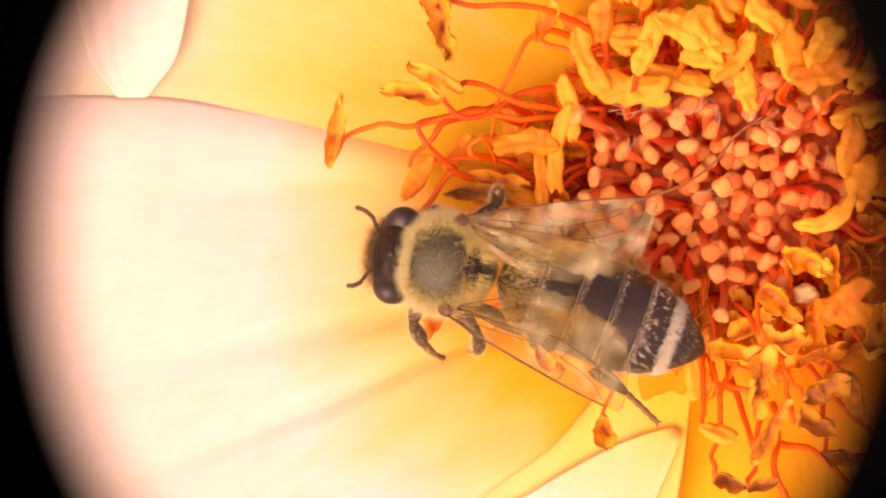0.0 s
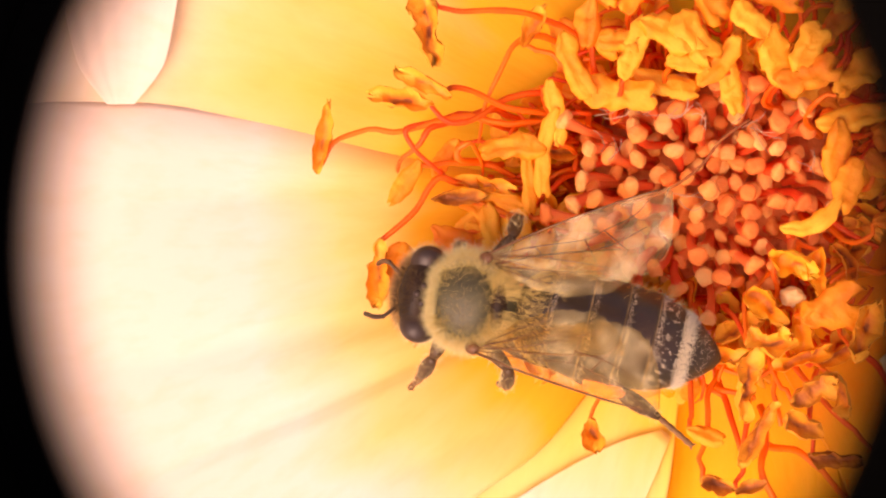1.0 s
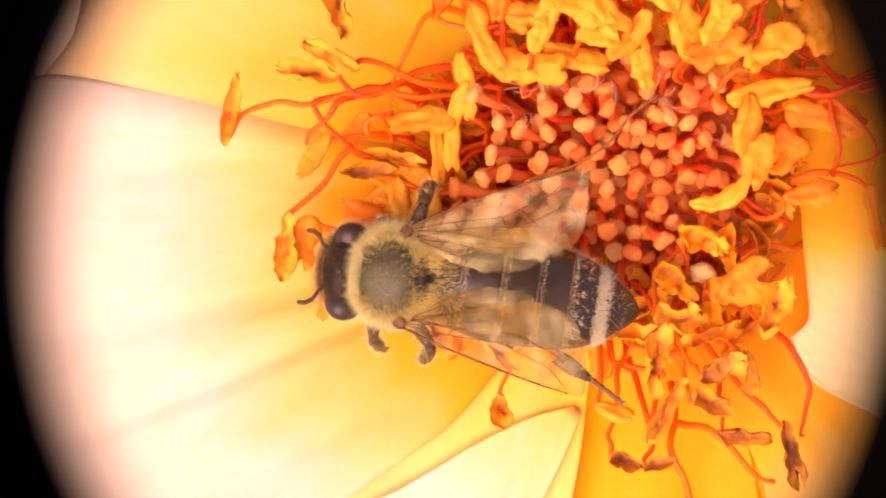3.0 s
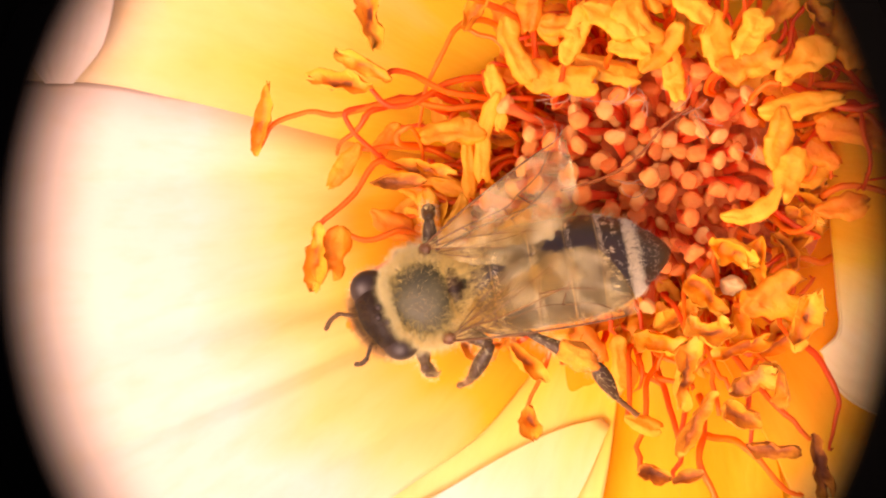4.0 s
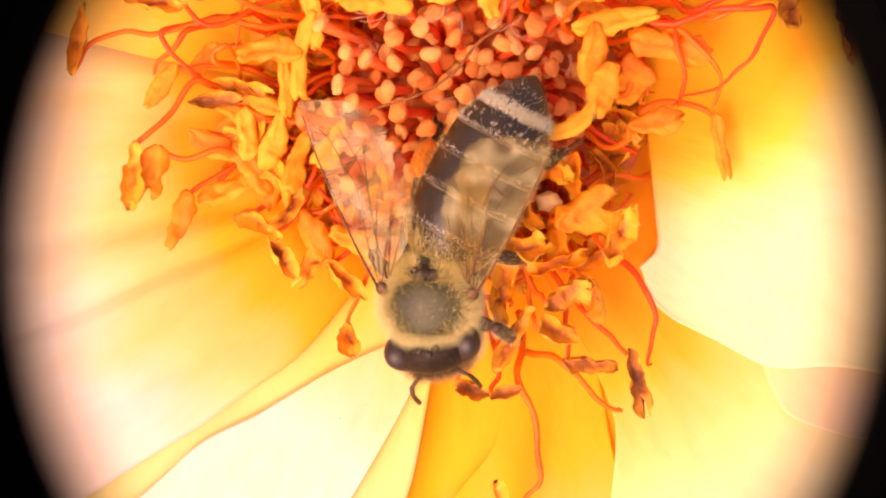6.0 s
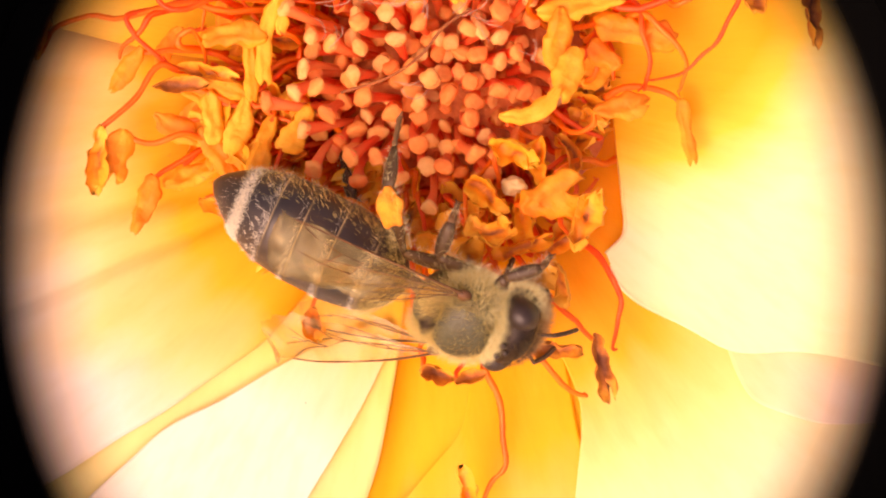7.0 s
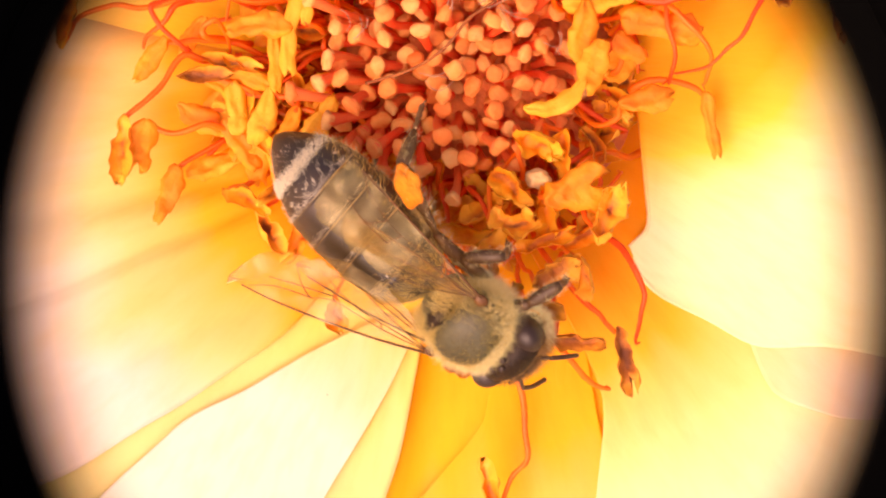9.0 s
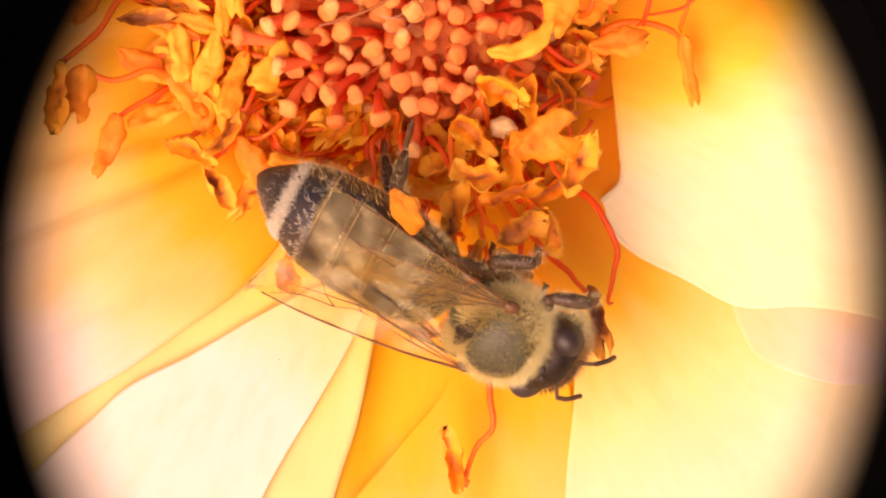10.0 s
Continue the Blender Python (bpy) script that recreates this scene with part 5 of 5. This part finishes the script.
# seconds; knee, shin, heel and toe of a leg as it stands then, in the bee's own space (mm)
HIND_LEFT = [
    (0.0, (-3.2, 1.9, -0.4), (-6.0, 2.7, -0.9), (-7.6, 3.5, -1.5), (-9.2, 4.6, -2.3)),
    (2.7, (-3.2, 1.7, -0.5), (-6.0, 2.1, -1.1), (-7.6, 2.8, -1.7), (-9.0, 3.7, -2.5)),
    (4.0, (-3.2, 2.2, -0.4), (-5.2, 4.0, -0.8), (-5.5, 5.2, -1.8), (-5.9, 5.9, -3.0)),
    (4.5, (-2.7, 2.6, -0.7), (-3.0, 4.0, -2.4), (-2.6, 4.4, -4.0), (-2.2, 4.6, -5.4)),
    (5.2, (-3.0, 1.7, -0.8), (-4.8, 2.4, -2.2), (-5.2, 2.8, -3.6), (-5.3, 3.0, -5.0)),
    (6.5, (-3.0, 1.6, -0.3), (-4.3, 3.4, -0.8), (-4.7, 4.3, -2.0), (-5.0, 4.6, -3.5)),
    (7.0, (-2.8, 1.6, 0.0), (-4.1, 3.6, -0.3), (-4.4, 3.85, -1.5), (-4.55, 3.75, -2.5)),
    (7.5, (-3.1, 1.5, 0.0), (-4.8, 3.3, -0.3), (-5.1, 3.55, -1.5), (-5.25, 3.45, -2.5)),
    (8.5, (-3.5, 1.9, -0.1), (-5.9, 2.4, -0.4), (-6.2, 2.65, -1.6), (-6.35, 2.55, -2.6)),
    (9.0, (-3.5, 2.0, -0.1), (-5.8, 2.9, -0.5), (-6.1, 3.15, -1.7), (-6.25, 3.05, -2.7)),
    (10.0, (-2.8, 1.3, -0.1), (-5.1, 2.0, -0.4), (-5.4, 2.25, -1.6), (-5.55, 2.15, -2.6)),
]
MID_LEFT = [
    (0.0, (-1.5, 2.1, -0.8), (-1.5, 2.6, -2.0), (-1.3, 2.6, -3.2), (-1.0, 2.6, -4.2)),
    (0.5, (-1.7, 2.1, -0.6), (-0.8, 3.0, -1.2), (-0.2, 3.1, -2.2), (0.1, 3.1, -3.1)),
    (1.0, (-1.6, 2.1, -0.8), (-1.5, 2.7, -2.0), (-1.3, 2.7, -3.2), (-1.0, 2.7, -4.2)),
    (2.5, (-1.1, 2.1, -0.9), (-1.0, 2.4, -2.2), (-0.8, 2.4, -3.4), (-0.6, 2.4, -4.4)),
    (4.0, (-1.7, 2.2, -0.7), (-0.7, 3.1, -1.3), (-0.3, 3.2, -2.4), (0.0, 3.2, -3.3)),
    (5.2, (-1.6, 2.2, -0.9), (-1.4, 2.6, -2.2), (-1.2, 2.7, -3.4), (-1.0, 2.7, -4.4)),
    (6.5, (-1.9, 1.9, -0.5), (-1.6, 2.8, -1.4), (-1.6, 3.1, -2.6), (-1.6, 3.3, -3.5)),
    (7.0, (-1.9, 1.8, -0.3), (-2.0, 3.1, -0.6), (-2.0, 2.7, -1.6), (-2.0, 2.1, -2.4)),
    (7.5, (-2.1, 1.7, -0.2), (-1.6, 2.9, -0.4), (-1.6, 2.5, -1.4), (-1.6, 1.9, -2.2)),
    (8.5, (-2.0, 1.8, -0.2), (-2.3, 3.1, -0.5), (-2.3, 2.7, -1.5), (-2.3, 2.1, -2.3)),
    (9.0, (-2.1, 1.9, -0.2), (-1.2, 2.8, -0.4), (-1.2, 2.4, -1.4), (-1.2, 1.8, -2.2)),
    (10.0, (-2.2, 2.1, -0.2), (-1.1, 2.8, -0.4), (-1.1, 2.4, -1.4), (-1.1, 1.8, -2.2)),
]
FORE_LEFT = [
    (0.0, (0.7, 2.0, -0.9), (0.3, 2.6, -1.9), (-0.1, 2.9, -2.8), (-0.4, 3.0, -3.6)),
    (0.5, (0.9, 1.9, -1.0), (0.9, 2.3, -2.3), (0.9, 2.4, -3.3), (0.9, 2.4, -4.2)),
    (1.5, (1.0, 2.0, -0.6), (1.8, 2.9, -1.2), (2.4, 3.5, -1.9), (2.8, 3.9, -2.6)),
    (2.0, (0.6, 1.9, -1.0), (0.4, 2.3, -2.2), (0.4, 2.4, -3.2), (0.4, 2.4, -4.1)),
    (5.2, (0.8, 1.8, -1.0), (0.9, 2.1, -2.3), (0.9, 2.1, -3.3), (0.9, 2.1, -4.2)),
    (6.5, (0.7, 2.0, -0.6), (1.4, 2.5, -1.6), (1.6, 2.6, -2.6), (1.7, 2.6, -3.5)),
    (7.0, (0.6, 2.1, -0.4), (1.5, 2.9, -0.7), (1.65, 2.5, -1.7), (1.75, 1.9, -2.5)),
    (8.0, (0.8, 1.9, -0.4), (2.0, 2.4, -0.6), (2.15, 2.0, -1.6), (2.25, 1.4, -2.4)),
    (9.0, (0.9, 1.9, -0.4), (1.2, 2.9, -0.7), (1.35, 2.5, -1.7), (1.45, 1.9, -2.5)),
    (10.0, (0.5, 2.0, -0.3), (1.7, 2.5, -0.6), (1.85, 2.1, -1.6), (1.95, 1.5, -2.4)),
]
FORE_RIGHT = [
    (0.0, (0.7, -1.5, -1.6), (0.8, -1.6, -2.9), (0.8, -1.5, -3.9), (0.8, -1.4, -4.8)),
    (10.0, (0.7, -1.4, -1.7), (0.8, -1.5, -3.0), (0.8, -1.4, -4.0), (0.8, -1.3, -4.9)),
]
MID_RIGHT = [
    (0.0, (-1.4, -2.3, -0.6), (-1.3, -2.8, -1.8), (-1.2, -2.7, -3.0), (-1.0, -2.6, -3.9)),
    (2.0, (-0.9, -2.5, -0.4), (-0.9, -3.2, -1.5), (-1.1, -3.2, -2.7), (-1.2, -3.1, -3.6)),
    (4.5, (-0.7, -2.3, -0.6), (-0.6, -2.7, -1.9), (-0.7, -2.6, -3.1), (-0.8, -2.5, -4.0)),
    (6.5, (-0.9, -1.7, -1.5), (-0.9, -1.8, -2.9), (-0.9, -1.7, -4.1), (-0.9, -1.6, -5.0)),
    (10.0, (-0.9, -1.6, -1.6), (-0.9, -1.7, -3.0), (-0.9, -1.6, -4.2), (-0.9, -1.5, -5.1)),
]
HIND_RIGHT = [
    (0.0, (-3.0, -1.2, -1.7), (-5.0, -1.0, -3.2), (-5.8, -0.9, -4.4), (-6.2, -0.8, -5.6)),
    (10.0, (-2.9, -1.0, -1.8), (-4.8, -0.8, -3.3), (-5.6, -0.7, -4.5), (-6.0, -0.6, -5.7)),
]
STANCES = {("hind", 1): HIND_LEFT, ("mid", 1): MID_LEFT, ("fore", 1): FORE_LEFT, ("fore", -1): FORE_RIGHT, ("mid", -1): MID_RIGHT, ("hind", -1): HIND_RIGHT}
# seconds; eyepiece offset from the camera's axis (mm)
EYE_ROWS = [
    (0.00, 0.145, 0.073),
    (0.30, 0.158, 0.066),
    (0.50, 0.167, 0.061),
    (0.70, 0.172, 0.052),
    (1.00, 0.179, 0.039),
    (1.20, 0.180, 0.035),
    (1.50, 0.182, 0.028),
    (1.70, 0.184, 0.023),
    (2.00, 0.186, 0.017),
    (2.20, 0.187, 0.012),
    (2.50, 0.190, 0.006),
    (2.70, 0.176, 0.002),
    (3.80, 0.100, -0.017),
    (4.00, 0.091, -0.026),
    (4.20, 0.081, -0.036),
    (4.50, 0.067, -0.050),
    (4.70, 0.067, -0.050),
    (5.00, 0.067, -0.050),
    (5.20, 0.067, -0.050),
    (6.30, 0.067, -0.050),
    (6.50, 0.067, -0.050),
    (6.80, 0.074, -0.060),
    (7.00, 0.078, -0.067),
    (7.20, 0.083, -0.074),
    (7.50, 0.089, -0.084),
    (7.70, 0.089, -0.113),
    (8.00, 0.089, -0.156),
    (8.20, 0.089, -0.185),
    (8.50, 0.089, -0.229),
    (8.80, 0.089, -0.222),
    (9.00, 0.089, -0.218),
    (9.20, 0.078, -0.289),
    (9.50, 0.061, -0.396),
    (9.80, 0.068, -0.356),
    (9.90, 0.070, -0.343),
    (10.00, 0.073, -0.329),
]


def stance(stances, t):
    """The joints of a leg at t seconds, between two of its stances."""
    for a, b in zip(stances, stances[1:]):
        if t <= b[0]:
            k = max(0.0, (t - a[0]) / (b[0] - a[0]))
            return [Vector(p).lerp(Vector(q), k * k * (3 - 2 * k)) for p, q in zip(a[1:], b[1:])]
    return [Vector(p) for p in stances[-1][1:]]


def limb_poses(kind, s, joints):
    """Poses of the four joints of a leg, each of its own fixed length."""
    (x, y, z), lengths = LEGS[kind]
    p = Vector((x, y * s, z))
    last, out = p.copy(), []
    for q, length in zip(joints, lengths):
        d = (q - last).normalized()
        side = Vector((0, 0, 1)).cross(d).normalized()
        turn = Matrix((d, side, d.cross(side))).transposed().to_4x4()
        out.append(Matrix.Translation(p * mm) @ turn)
        p, last = p + d * length, q
    return out


def motions():
    walk(EYEPIECE, [(c[0], pose((c[1] + e[1] - 0.03) * mm, (c[2] + e[2] - 0.03) * mm, (c[3] - 50) * mm, 0, 0, c[4])) for c, e in zip(CAMERA_ROWS, EYE_ROWS)])
    walk(bee, [(r[0], pose(r[1] * mm, r[2] * mm, r[3] * mm, r[4], r[5], r[6])) for r in BEE_ROWS])
    h, a = JOINTS["head"], JOINTS["abdomen"]
    ho, ao = h.location.copy(), a.location.copy()
    walk(h, [(r[0], Matrix.Translation(ho) @ pose(0, 0, 0, 0, r[8], r[7])) for r in BEE_ROWS])
    walk(a, [(r[0], Matrix.Translation(ao + Vector((r[15] * mm, 0, 0))) @ pose(0, 0, 0, 0, r[10], r[9])) for r in BEE_ROWS])
    for s, k in ((-1, 11), (1, 12)):
        for name, fold in (("forewing", 0), ("hindwing", 14)):
            w = JOINTS[name, s]
            wo = w.location.copy()
            walk(w, [(r[0], Matrix.Translation(wo) @ pose(0, 0, 0, s * -10, r[k + 2], s * (fold - r[k]))) for r in BEE_ROWS])
    for (kind, s), stances in STANCES.items():
        steps = [(r[0], limb_poses(kind, s, stance(stances, r[0]))) for r in BEE_ROWS]
        walk(JOINTS[kind, s][0][0], [(t, m[0]) for t, m in steps])
        for i in (1, 2, 3):
            for ob in JOINTS[kind, s][i]:
                walk(ob, [(t, m[0].inverted() @ m[i]) for t, m in steps])
    for s in (-1, 1):
        n = JOINTS["antenna", s]
        no = n.location.copy()
        walk(n, [(r[0], Matrix.Translation(no) @ pose(0, 0, 0, 0, 8 * math.sin(3.1 * r[0] + s), s * 12 + 14 * math.sin(2.3 * r[0] + s))) for r in BEE_ROWS])


motions()
